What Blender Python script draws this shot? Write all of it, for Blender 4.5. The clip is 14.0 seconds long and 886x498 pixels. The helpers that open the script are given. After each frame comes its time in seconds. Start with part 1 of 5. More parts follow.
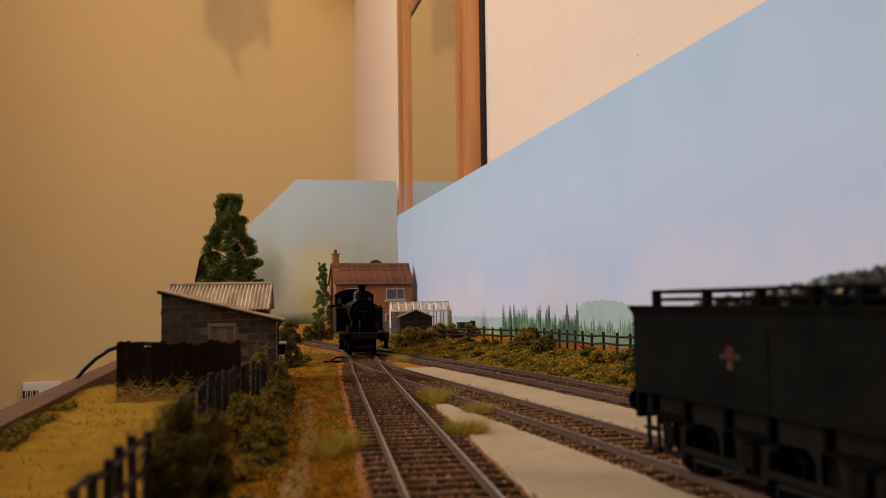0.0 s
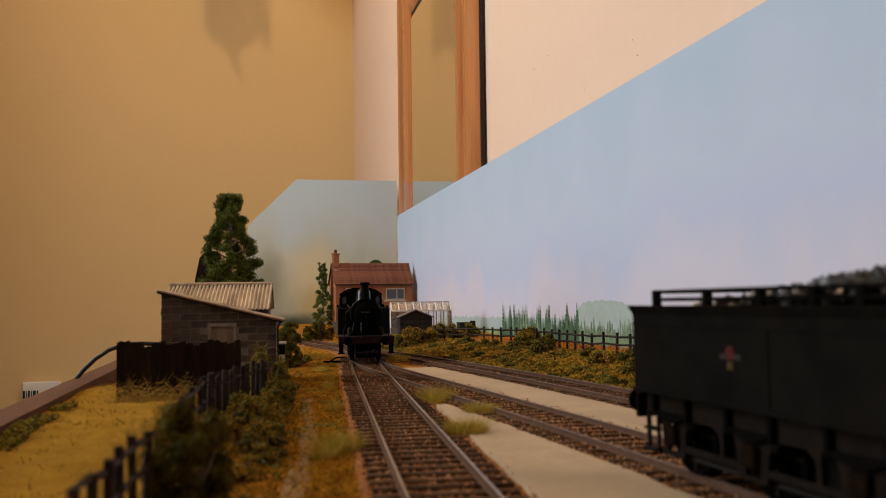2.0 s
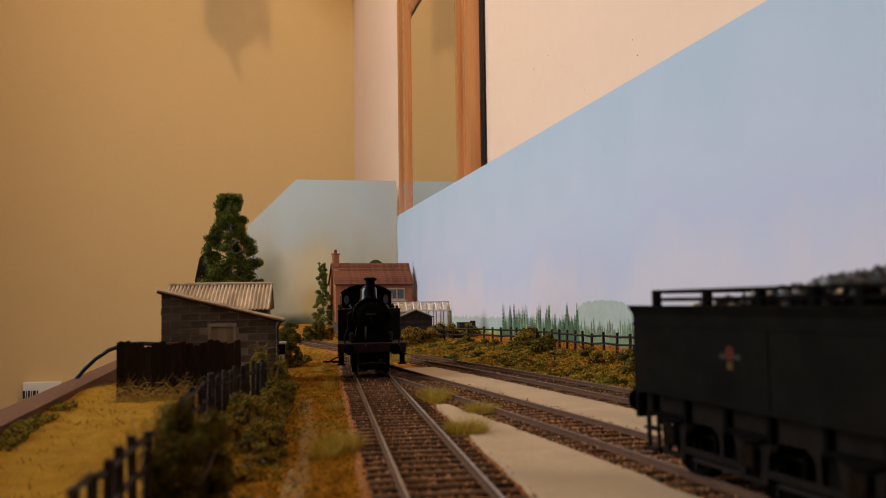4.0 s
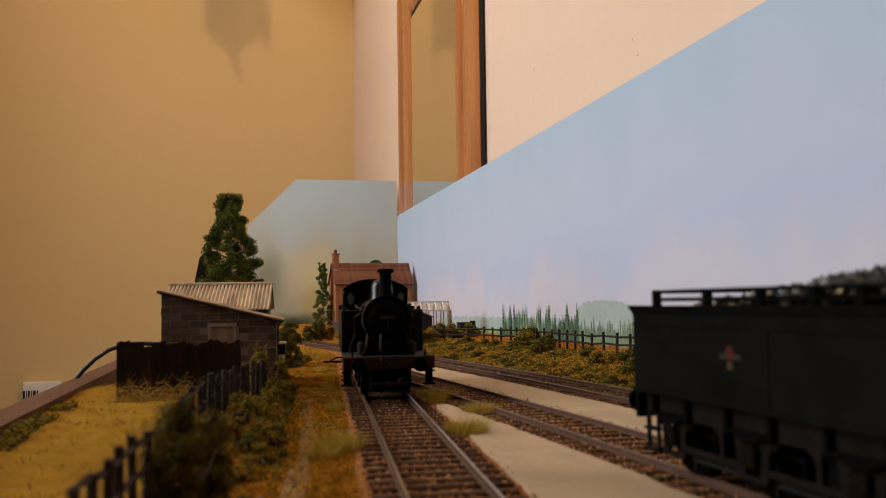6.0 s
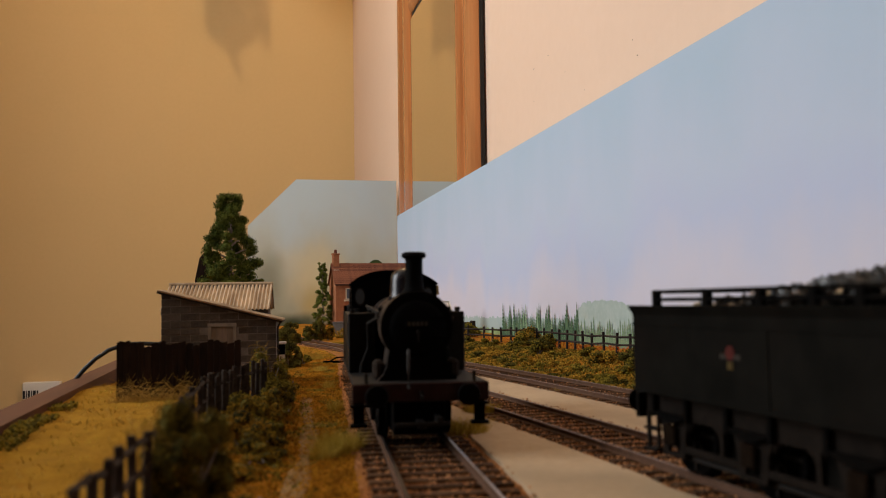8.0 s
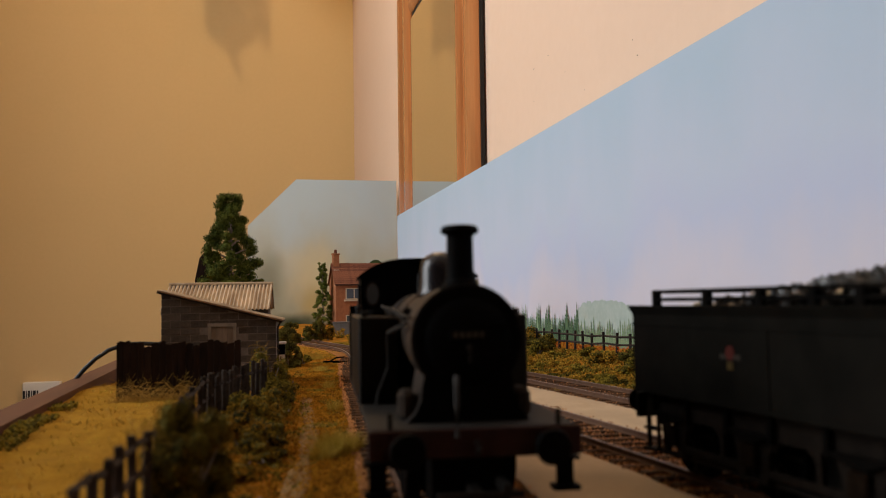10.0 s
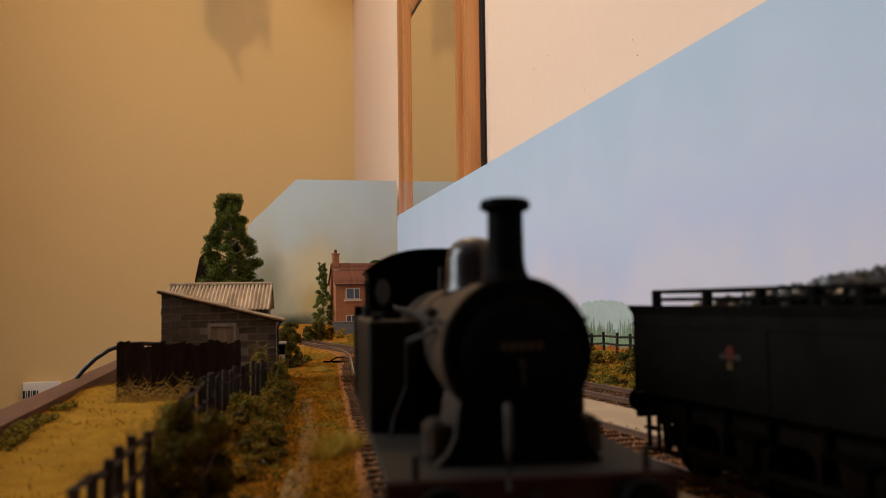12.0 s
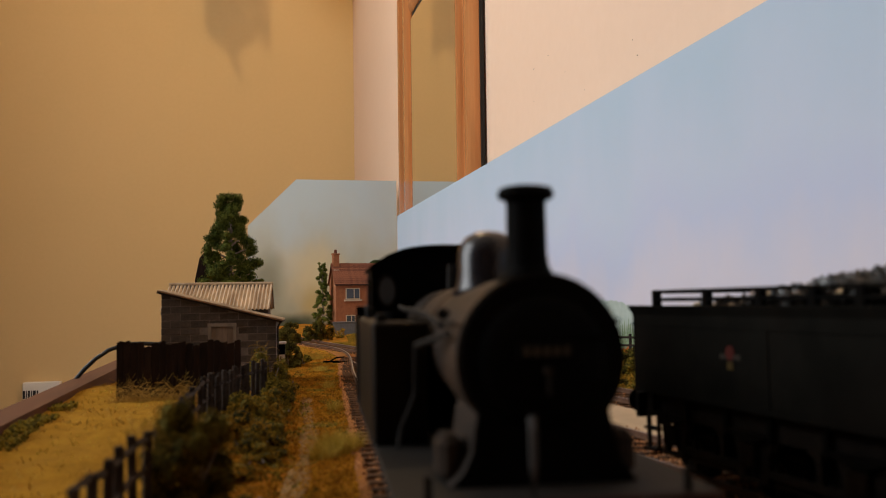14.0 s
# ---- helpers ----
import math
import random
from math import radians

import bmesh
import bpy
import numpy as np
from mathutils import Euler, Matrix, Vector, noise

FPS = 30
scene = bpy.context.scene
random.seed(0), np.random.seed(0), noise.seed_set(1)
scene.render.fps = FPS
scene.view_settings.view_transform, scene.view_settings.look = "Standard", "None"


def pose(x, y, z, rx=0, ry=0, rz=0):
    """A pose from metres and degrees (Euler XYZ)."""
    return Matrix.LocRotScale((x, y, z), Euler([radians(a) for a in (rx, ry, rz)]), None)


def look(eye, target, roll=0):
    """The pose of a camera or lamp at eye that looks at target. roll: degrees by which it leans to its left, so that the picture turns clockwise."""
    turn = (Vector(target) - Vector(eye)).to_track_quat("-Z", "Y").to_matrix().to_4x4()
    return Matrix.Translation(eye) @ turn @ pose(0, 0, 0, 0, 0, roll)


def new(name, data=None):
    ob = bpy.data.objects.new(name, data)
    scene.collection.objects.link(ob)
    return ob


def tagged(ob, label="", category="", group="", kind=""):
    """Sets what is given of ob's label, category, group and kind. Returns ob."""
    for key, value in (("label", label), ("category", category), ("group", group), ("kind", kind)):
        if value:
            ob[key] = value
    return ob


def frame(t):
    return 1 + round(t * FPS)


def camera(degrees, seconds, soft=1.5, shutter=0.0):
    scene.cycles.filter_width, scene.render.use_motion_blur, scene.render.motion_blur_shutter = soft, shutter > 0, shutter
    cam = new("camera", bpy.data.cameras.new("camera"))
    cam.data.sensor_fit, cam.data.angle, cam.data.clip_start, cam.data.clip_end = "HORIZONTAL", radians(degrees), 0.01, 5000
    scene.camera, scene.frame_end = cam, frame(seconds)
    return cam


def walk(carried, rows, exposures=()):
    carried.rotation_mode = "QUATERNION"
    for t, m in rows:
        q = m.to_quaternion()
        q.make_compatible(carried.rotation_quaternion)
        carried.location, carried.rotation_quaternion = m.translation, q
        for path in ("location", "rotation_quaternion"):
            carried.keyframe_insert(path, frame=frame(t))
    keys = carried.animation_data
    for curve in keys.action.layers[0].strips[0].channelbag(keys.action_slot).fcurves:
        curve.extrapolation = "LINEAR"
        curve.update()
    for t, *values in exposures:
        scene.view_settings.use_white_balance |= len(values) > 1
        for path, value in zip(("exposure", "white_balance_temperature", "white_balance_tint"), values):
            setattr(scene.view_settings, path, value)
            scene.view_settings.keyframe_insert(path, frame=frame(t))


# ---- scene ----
cam = camera(53.66, 14.0, soft=0.9)
EYE = (-0.0237, 0.0, 0.0366)
cam_turn = pose(0, 0, 0, 90 + 3.48, 0, -7.76)
CAM = Matrix.Translation(EYE) @ cam_turn @ pose(0, 0, 0, 0, 0, -0.95)
walk(cam, [(0, CAM), (14, CAM)])
cam.data.dof.use_dof = True
cam.data.dof.focus_distance = 0.75
cam.data.dof.aperture_fstop = 31.0

MM = 0.001
rnd = random.Random(7)

# ---- light: daylight from a window beside the layout, a warm lamp behind ----
world = bpy.data.worlds.new("world")
scene.world = world
world.use_nodes = True
wn = world.node_tree.nodes
sky = wn.new("ShaderNodeTexSky")
sky.sky_type = "NISHITA"
sky.sun_disc = False
sky.sun_elevation = radians(40)
sky.sun_rotation = radians(200)
world.node_tree.links.new(sky.outputs[0], wn["Background"].inputs[0])
wn["Background"].inputs[1].default_value = 0.1


def area(name, at, target, w, h, power, colour):
    data = bpy.data.lights.new(name, "AREA")
    data.shape, data.size, data.size_y, data.energy, data.color = "RECTANGLE", w, h, power, colour
    ob = new(name, data)
    ob.matrix_world = look(at, target)
    return ob


def bulb(name, at, radius, power, colour):
    data = bpy.data.lights.new(name, "POINT")
    data.shadow_soft_size, data.energy, data.color = radius, power, colour
    ob = new(name, data)
    ob.location = at
    return ob


area("window_daylight", (-1.53, 0.66, 0.80), (0.3, 0.62, 0.2), 1.15, 1.15, 31.0, (0.94, 0.95, 0.95))
bulb("ceiling_bulb", (-0.05, 1.25, 1.15), 0.03, 8.6, (1.0, 0.70, 0.38))
scene.view_settings.exposure = -0.06


# ---- building helpers (all sizes below in millimetres) ----
def finish(name, bm, mat, parent=None, smooth=False):
    bmesh.ops.scale(bm, vec=(MM, MM, MM), verts=bm.verts)
    me = bpy.data.meshes.new(name)
    bm.to_mesh(me)
    bm.free()
    if smooth:
        me.polygons.foreach_set("use_smooth", [True] * len(me.polygons))
    me.materials.append(mat)
    ob = new(name, me)
    if parent is not None:
        ob.parent = parent
    return ob


def part(name, bm, mat, parent, label="", smooth=False):
    ob = finish(name, bm, mat, parent, smooth)
    if label:
        tagged(ob, label)
    return ob


def again(ob, parent, x=0, y=0, z=0, rx=0, ry=0, rz=0):
    """One more object on the mesh of ob."""
    o = bpy.data.objects.new(ob.name.split(".")[0], ob.data)
    scene.collection.objects.link(o)
    o.parent = parent
    o.matrix_basis = pose(x * MM, y * MM, z * MM, rx, ry, rz)
    return o


def thing(name, x, y, z, rz, label, category, group="", kind=""):
    ob = new(name)
    ob.empty_display_size = 0.005
    ob.matrix_basis = pose(x * MM, y * MM, z * MM, 0, 0, rz)
    return tagged(ob, label, category, group, kind)


def box(bm, x0, x1, y0, y1, z0, z1, bev=0.0, m=None):
    r = bmesh.ops.create_cube(bm, size=1.0)
    vs = r["verts"]
    for v in vs:
        v.co = Vector(((x0 + x1) / 2 + v.co.x * (x1 - x0), (y0 + y1) / 2 + v.co.y * (y1 - y0), (z0 + z1) / 2 + v.co.z * (z1 - z0)))
    if bev:
        es = list({e for v in vs for e in v.link_edges})
        vs = list({v for f in bmesh.ops.bevel(bm, geom=es, offset=bev, segments=1, affect="EDGES")["faces"] for v in f.verts} | {v for v in vs if v.is_valid})
    if m is not None:
        bmesh.ops.transform(bm, matrix=m, verts=vs)
    return vs


def cyl(bm, r1, r2, h, m, seg=20, caps=True):
    """A cone or cylinder on its base, from z = 0 to h, then placed by m (millimetres)."""
    r = bmesh.ops.create_cone(bm, cap_ends=caps, segments=seg, radius1=r1, radius2=r2, depth=h)
    bmesh.ops.transform(bm, matrix=m @ Matrix.Translation((0, 0, h / 2)), verts=r["verts"])
    return r["verts"]


def at(x, y, z, rx=0, ry=0, rz=0):
    return pose(x, y, z, rx, ry, rz)


def lathe(bm, profile, m, seg=28, caps=True):
    """A turned body from (radius, height) pairs."""
    rings = []
    for r, z in profile:
        rings.append([bm.verts.new(m @ Vector((r * math.cos(2 * math.pi * k / seg), r * math.sin(2 * math.pi * k / seg), z))) for k in range(seg)])
    for a, b in zip(rings, rings[1:]):
        for k in range(seg):
            bm.faces.new((a[k], a[(k + 1) % seg], b[(k + 1) % seg], b[k]))
    if caps:
        bm.faces.new(rings[0][::-1])
        bm.faces.new(rings[-1])


def tube(bm, pts, r, seg=8):
    pts = [Vector(p) for p in pts]
    rings = []
    for i, p in enumerate(pts):
        d = (pts[min(i + 1, len(pts) - 1)] - pts[max(i - 1, 0)]).normalized()
        q = d.to_track_quat("Z", "Y")
        rr = r[i] if isinstance(r, (list, tuple)) else r
        rings.append([bm.verts.new(p + q @ Vector((rr * math.cos(2 * math.pi * k / seg), rr * math.sin(2 * math.pi * k / seg), 0))) for k in range(seg)])
    for a, b in zip(rings, rings[1:]):
        for k in range(seg):
            bm.faces.new((a[k], a[(k + 1) % seg], b[(k + 1) % seg], b[k]))
    bm.faces.new(rings[0][::-1])
    bm.faces.new(rings[-1])


def prism(bm, outline, y0, y1, m=None):
    """An outline in x and z, pushed from y0 to y1."""
    a = [bm.verts.new((x, y0, z)) for x, z in outline]
    b = [bm.verts.new((x, y1, z)) for x, z in outline]
    n = len(a)
    fs = [bm.faces.new(a), bm.faces.new(b[::-1])]
    for k in range(n):
        fs.append(bm.faces.new((a[k], b[k], b[(k + 1) % n], a[(k + 1) % n])))
    bmesh.ops.recalc_face_normals(bm, faces=fs)
    if m is not None:
        bmesh.ops.transform(bm, matrix=m, verts=a + b)
    return a + b


# ---- materials ----
def mat(name, c1, c2, scale=300.0, rough=0.8, bump=0.0, metal=0.0, fine=4.0, spots=None, stretch=(1, 1, 1), islands=0.0, spec=0.3, objects=0.0):
    """Two colours mixed by a coarse and a fine noise; spots: (colour, scale, amount); islands and objects: how much pieces differ."""
    m = bpy.data.materials.new(name)
    m.use_nodes = True
    nt = m.node_tree
    N, L = nt.nodes, nt.links
    bsdf = N["Principled BSDF"]
    bsdf.inputs["Roughness"].default_value = rough
    bsdf.inputs["Metallic"].default_value = metal
    bsdf.inputs["Specular IOR Level"].default_value = spec
    tc = N.new("ShaderNodeTexCoord")
    mp = N.new("ShaderNodeMapping")
    mp.inputs["Scale"].default_value = stretch
    L.new(tc.outputs["Object"], mp.inputs[0])
    n1 = N.new("ShaderNodeTexNoise")
    n1.inputs["Scale"].default_value = scale
    n1.inputs["Detail"].default_value = 5
    n1.inputs["Roughness"].default_value = 0.65
    L.new(mp.outputs[0], n1.inputs[0])
    n2 = N.new("ShaderNodeTexNoise")
    n2.inputs["Scale"].default_value = scale * fine
    n2.inputs["Detail"].default_value = 3
    L.new(mp.outputs[0], n2.inputs[0])
    add = N.new("ShaderNodeMath")
    add.operation = "MULTIPLY_ADD"
    L.new(n2.outputs[0], add.inputs[0])
    add.inputs[1].default_value = 0.45
    L.new(n1.outputs[0], add.inputs[2])
    last = add.outputs[0]
    for amount, out in ((islands, "geo"), (objects, "ob")):
        if amount:
            src = N.new("ShaderNodeNewGeometry").outputs["Random Per Island"] if out == "geo" else N.new("ShaderNodeObjectInfo").outputs["Random"]
            k = N.new("ShaderNodeMath")
            k.operation = "MULTIPLY_ADD"
            L.new(src, k.inputs[0])
            k.inputs[1].default_value = amount
            L.new(last, k.inputs[2])
            s = N.new("ShaderNodeMath")
            s.operation = "SUBTRACT"
            L.new(k.outputs[0], s.inputs[0])
            s.inputs[1].default_value = amount / 2
            last = s.outputs[0]
    ramp = N.new("ShaderNodeValToRGB")
    ramp.color_ramp.elements[0].position, ramp.color_ramp.elements[1].position = 0.45, 1.0
    ramp.color_ramp.elements[0].color, ramp.color_ramp.elements[1].color = (*c1, 1), (*c2, 1)
    L.new(last, ramp.inputs[0])
    col = ramp.outputs[0]
    if spots:
        c3, sc, amt = spots
        n3 = N.new("ShaderNodeTexNoise")
        n3.inputs["Scale"].default_value = sc
        n3.inputs["Detail"].default_value = 4
        L.new(mp.outputs[0], n3.inputs[0])
        r3 = N.new("ShaderNodeValToRGB")
        r3.color_ramp.elements[0].position, r3.color_ramp.elements[1].position = 0.5, 0.66
        r3.color_ramp.elements[1].color = (amt, amt, amt, 1)
        L.new(n3.outputs[0], r3.inputs[0])
        mx = N.new("ShaderNodeMixRGB")
        L.new(r3.outputs[0], mx.inputs[0])
        L.new(col, mx.inputs[1])
        mx.inputs[2].default_value = (*c3, 1)
        col = mx.outputs[0]
    L.new(col, bsdf.inputs["Base Color"])
    if bump:
        b = N.new("ShaderNodeBump")
        b.inputs["Strength"].default_value = min(1.0, bump)
        b.inputs["Distance"].default_value = 0.0004
        L.new(last if not islands else add.outputs[0], b.inputs["Height"])
        L.new(b.outputs[0], bsdf.inputs["Normal"])
    return m


WALL_END = mat("wall_paint", (0.64, 0.455, 0.215), (0.68, 0.485, 0.235), 2.0, 0.75, 0.05, fine=60)
# dark tone for walls out of view, chosen to cut bounced fill light
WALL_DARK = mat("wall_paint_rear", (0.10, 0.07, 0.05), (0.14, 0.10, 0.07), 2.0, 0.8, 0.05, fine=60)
WALL_SIDE = mat("wall_paint_side", (0.80, 0.58, 0.43), (0.84, 0.62, 0.47), 2.0, 0.7, 0.05, fine=60)
CEILING = mat("ceiling_paint", (0.75, 0.72, 0.66), (0.8, 0.77, 0.7), 3, 0.8)
FLOOR = mat("carpet", (0.12, 0.09, 0.07), (0.2, 0.15, 0.11), 60, 0.95)
PINE = mat("varnished_pine", (0.36, 0.115, 0.034), (0.50, 0.19, 0.066), 14, 0.14, 0.02, stretch=(1, 1, 0.08), spots=((0.25, 0.09, 0.03), 22, 0.7), spec=0.5)
EDGE = mat("baseboard_timber", (0.065, 0.022, 0.011), (0.12, 0.045, 0.022), 40, 0.6, 0.1, stretch=(1, 0.1, 1))
GROUND = mat("scenic_ground", (0.22, 0.080, 0.006), (0.44, 0.19, 0.016), 200, 0.95, 0.9, spots=((0.12, 0.085, 0.015), 45, 0.7), spec=0.03)
BED = mat("ballast_bed", (0.17, 0.062, 0.018), (0.44, 0.20, 0.07), 700, 0.95, 1.0, spec=0.03)
PATH = mat("cinder_path", (0.18, 0.100, 0.035), (0.29, 0.180, 0.080), 120, 0.95, 0.6, spots=((0.2, 0.10, 0.025), 70, 0.6), spec=0.03)
TURF = mat("dry_turf", (0.20, 0.098, 0.007), (0.36, 0.195, 0.022), 160, 0.95, 0.9, spots=((0.22, 0.115, 0.015), 28, 0.7), spec=0.03)
CONCRETE = mat("yard_concrete", (0.39, 0.285, 0.18), (0.50, 0.375, 0.245), 60, 0.9, 0.25, fine=8, spots=((0.26, 0.20, 0.13), 30, 0.5), spec=0.03)
SLEEPER = mat("sleeper", (0.04, 0.021, 0.012), (0.14, 0.078, 0.042), 300, 0.85, 0.4, objects=0.35, spec=0.03)
RAIL = mat("rusty_rail_side", (0.065, 0.029, 0.015), (0.13, 0.064, 0.035), 400, 0.75, 0.2)
RAILTOP = mat("rail_head", (0.22, 0.20, 0.185), (0.42, 0.395, 0.37), 200, 0.3, metal=1.0)
RAILDULL = mat("dull_rail_head", (0.12, 0.075, 0.05), (0.24, 0.165, 0.12), 200, 0.45, metal=0.4)
BLACK = mat("loco_black", (0.001, 0.001, 0.001), (0.0026, 0.0022, 0.002), 120, 0.65, 0.05, spots=((0.005, 0.0035, 0.0023), 60, 0.5), spec=0.03)
TANKBLACK = mat("satin_tank_black", (0.002, 0.0018, 0.0016), (0.005, 0.004, 0.0033), 90, 0.4, 0.05, spots=((0.014, 0.010, 0.0065), 70, 0.6), spec=0.15)
# browner than BLACK for weathering and for light on smokebox and boiler
LOCOBROWN = mat("weathered_boiler_black", (0.010, 0.007, 0.005), (0.026, 0.017, 0.012), 120, 0.55, 0.05, spots=((0.075, 0.042, 0.023), 70, 0.7), spec=0.2)
BLOCK = mat("block", (0.048, 0.038, 0.029), (0.115, 0.092, 0.070), 200, 0.9, 0.3, objects=0.3)
BRICK = mat("house_brick", (0.25, 0.092, 0.040), (0.38, 0.15, 0.065), 250, 0.9, 0.3)


# ---- the room ----
RW = 5.12                      # the back wall and backscene stand a little askew to the siding
ROOM = pose(0, 0, 0, 0, 0, RW)
ux, uy = Vector((math.cos(radians(RW)), math.sin(radians(RW)))), Vector((-math.sin(radians(RW)), math.cos(radians(RW))))


def slab(name, mat_, x0, x1, y0, y1, z0, z1, label, cat, m=ROOM):
    bm = bmesh.new()
    box(bm, x0, x1, y0, y1, z0, z1)
    ob = finish(name, bm, mat_)
    ob.matrix_basis = m.copy()
    return tagged(ob, label, cat, kind="structure")


WX, WY = 246, 2150
slab("wall_side", WALL_SIDE, WX, WX + 100, -1500, WY + 100, -900, 1500, "peach painted plaster wall behind the layout", "wall")
slab("wall_end", WALL_END, -1500, WX, WY, WY + 100, -900, 1500, "tan painted plaster wall at the far end", "wall")
slab("ceiling", CEILING, -1600, WX + 100, -1600, WY + 100, 1500, 1600, "plain white ceiling", "ceiling")
slab("floor", FLOOR, -1600, WX + 100, -1600, WY + 100, -1000, -900, "dark carpeted floor below the layout", "floor")

# closes the room out of view; dark so that little light bounces back
slab("wall_back", WALL_DARK, -1500, WX, -1600, -1500, -900, 1500, "unseen wall behind the viewer, dark to cut fill light", "wall")
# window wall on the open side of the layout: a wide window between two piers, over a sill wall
slab("wall_window_1", WALL_DARK, -1600, -1500, -1600, 40, -900, 1500, "unseen wall beside the window, dark to cut fill light", "wall")
slab("wall_window_2", WALL_DARK, -1600, -1500, 1240, WY + 100, -900, 1500, "unseen wall beside the window, dark to cut fill light", "wall")
slab("wall_window_3", WALL_SIDE, -1600, -1500, 40, 1240, -900, 190, "plain painted wall under the window", "wall")
slab("wall_window_4", WALL_SIDE, -1600, -1500, 40, 1240, 1400, 1500, "plain painted wall over the window", "wall")

# added slab out of view: keeps window light off the end wall's left
slab("wall_window_5", WALL_DARK, -1500, -1070, 1260, 1360, -900, 1500, "added unseen slab that shades the left of the end wall", "wall")

# ---- baseboard, ground, backscenes ----
slab("baseboard", EDGE, -98, 232, -420, 1512, -60, -16, "timber baseboard of a shelf model railway", "baseboard")
slab("board_edge", EDGE, -101, -90, -420, 1512, -60, 4, "dark brown timber edge strip of the layout", "edge strip")


def lerp_table(table):
    ys = [p[0] for p in table]
    xs = [p[1] for p in table]

    def f(y):
        return float(np.interp(y, ys, xs))

    def g(y):
        return sum(f(y + d) for d in (-36, -24, -12, 0, 12, 24, 36)) / 7
    return g


t1 = lerp_table([(-400, 0), (500, 0.6), (560, 2.2), (640, 3), (700, 1), (760, -6.5), (820, -21), (860, -31)])
t2 = lerp_table([(-400, 120), (0, 84), (100, 72.5), (183, 61.5), (227, 55.5), (300, 43.5), (377, 30.5), (452, 17.5), (521, 6.5), (570, 2), (620, 0.6)])
t3 = lerp_table([(-400, 222), (0, 150), (200, 116), (318, 95), (398, 81), (434, 74), (515, 57), (593, 39), (640, 27), (700, 10), (780, -12), (860, -31), (968, -52), (1050, -68), (1250, -110), (1480, -160)])


def eo(x, y):
    """Offset across the layout, square to the backscene."""
    return x * ux.x + y * ux.y


def smooth01(v):
    v = max(0.0, min(1.0, v))
    return v * v * (3 - 2 * v)


def gz(x, y):
    """Height of the ground."""
    z = -3.0
    d3 = x - t3(y)
    z += 6.5 * smooth01((d3 - 16) / 75.0)
    left = -26 - x if y < 560 else t3(y) - 22 - x
    z += 2.0 * smooth01((left - 10) / 40.0) * noise.noise(Vector((x * .02, y * .02, 3)))
    z += 4.0 * smooth01((-60 - x) / 18.0) * smooth01((y - 170) / 120.0) * smooth01((460 - y) / 60.0)
    z += 0.9 * noise.noise(Vector((x * .06, y * .06, 0))) * smooth01((abs(x - t1(y)) - 18) / 10.0) * smooth01((abs(d3) - 16) / 8.0) * smooth01((abs(x - t2(y)) - 16) / 6.0)
    return z


def ground():
    bm = bmesh.new()
    nx, ny = 110, 330
    grid = []
    for j in range(ny + 1):
        w = -400 + j * (1505 + 400) / ny
        row = []
        for i in range(nx + 1):
            e = -90 + i * (226 + 90) / nx
            x, y = e * ux.x + w * uy.x, e * ux.y + w * uy.y
            row.append(bm.verts.new((x, y, gz(x, y))))
        grid.append(row)
    for j in range(ny):
        for i in range(nx):
            bm.faces.new((grid[j][i], grid[j][i + 1], grid[j + 1][i + 1], grid[j + 1][i]))
    return tagged(finish("ground", bm, GROUND, smooth=True), "scenic ground of ochre scatter and earth", "ground", kind="structure")


ground()


def turf():
    """The dry field between the timber edge and the fence."""
    bm = bmesh.new()
    rows = []
    for j in range(90):
        w = 40 + j * 5.4
        row = []
        for i in range(25):
            y = w
            right = -53.5 - .035 * max(0, y - 170) + 1.5 * noise.noise(Vector((y * .07, 4, 4)))
            if y > 352:
                right = -103
            e0 = (-90 - y * ux.y) / ux.x
            x = e0 + (right - e0) * i / 24
            row.append(bm.verts.new((x, y, gz(x, y) + .35 + .5 * noise.noise(Vector((x * .15, y * .15, 8))))))
        rows.append(row)
    for a, b in zip(rows, rows[1:]):
        for k in range(24):
            bm.faces.new((a[k], a[k + 1], b[k + 1], b[k]))
    return tagged(finish("field_turf", bm, TURF, smooth=True), "dry golden field of scenic turf", "field", kind="structure")


turf()


def strip(name, mat_, left, right, y0, y1, z, label, cat, step=12, wob=1.5):
    """A thin slab of yard surface between two curves."""
    bm = bmesh.new()
    n = int((y1 - y0) / step)
    tops, bots = [], []
    for k in range(n + 1):
        y = y0 + (y1 - y0) * k / n
        a = left(y) + wob * noise.noise(Vector((y * .09, 1, 0)))
        b = right(y) + wob * noise.noise(Vector((y * .09, 7, 0)))
        tops.append((bm.verts.new((a, y, z)), bm.verts.new((b, y, z))))
        bots.append((bm.verts.new((a - 1, y, z - 3)), bm.verts.new((b + 1, y, z - 3))))
    for k in range(n):
        for q in ((tops[k][0], tops[k][1], tops[k + 1][1], tops[k + 1][0]), (tops[k][0], tops[k + 1][0], bots[k + 1][0], bots[k][0]), (tops[k][1], bots[k][1], bots[k + 1][1], tops[k + 1][1])):
            bm.faces.new(q)
    bm.faces.new((tops[0][0], bots[0][0], bots[0][1], tops[0][1]))
    bm.faces.new((tops[n][0], tops[n][1], bots[n][1], bots[n][0]))
    bmesh.ops.recalc_face_normals(bm, faces=bm.faces)
    return tagged(finish(name, bm, mat_), label, cat, kind="structure")


strip("pavement_1", CONCRETE, lambda y: t1(y) + 17, lambda y: t2(y) - 16.5, -300, 330, -1.7, "worn concrete yard surface between two sidings", "yard surface")
strip("pavement_2", CONCRETE, lambda y: t2(y) + 14.5, lambda y: t3(y) - 15.5, -300, 520, -1.7, "pale worn concrete strip between siding and running line", "yard surface")


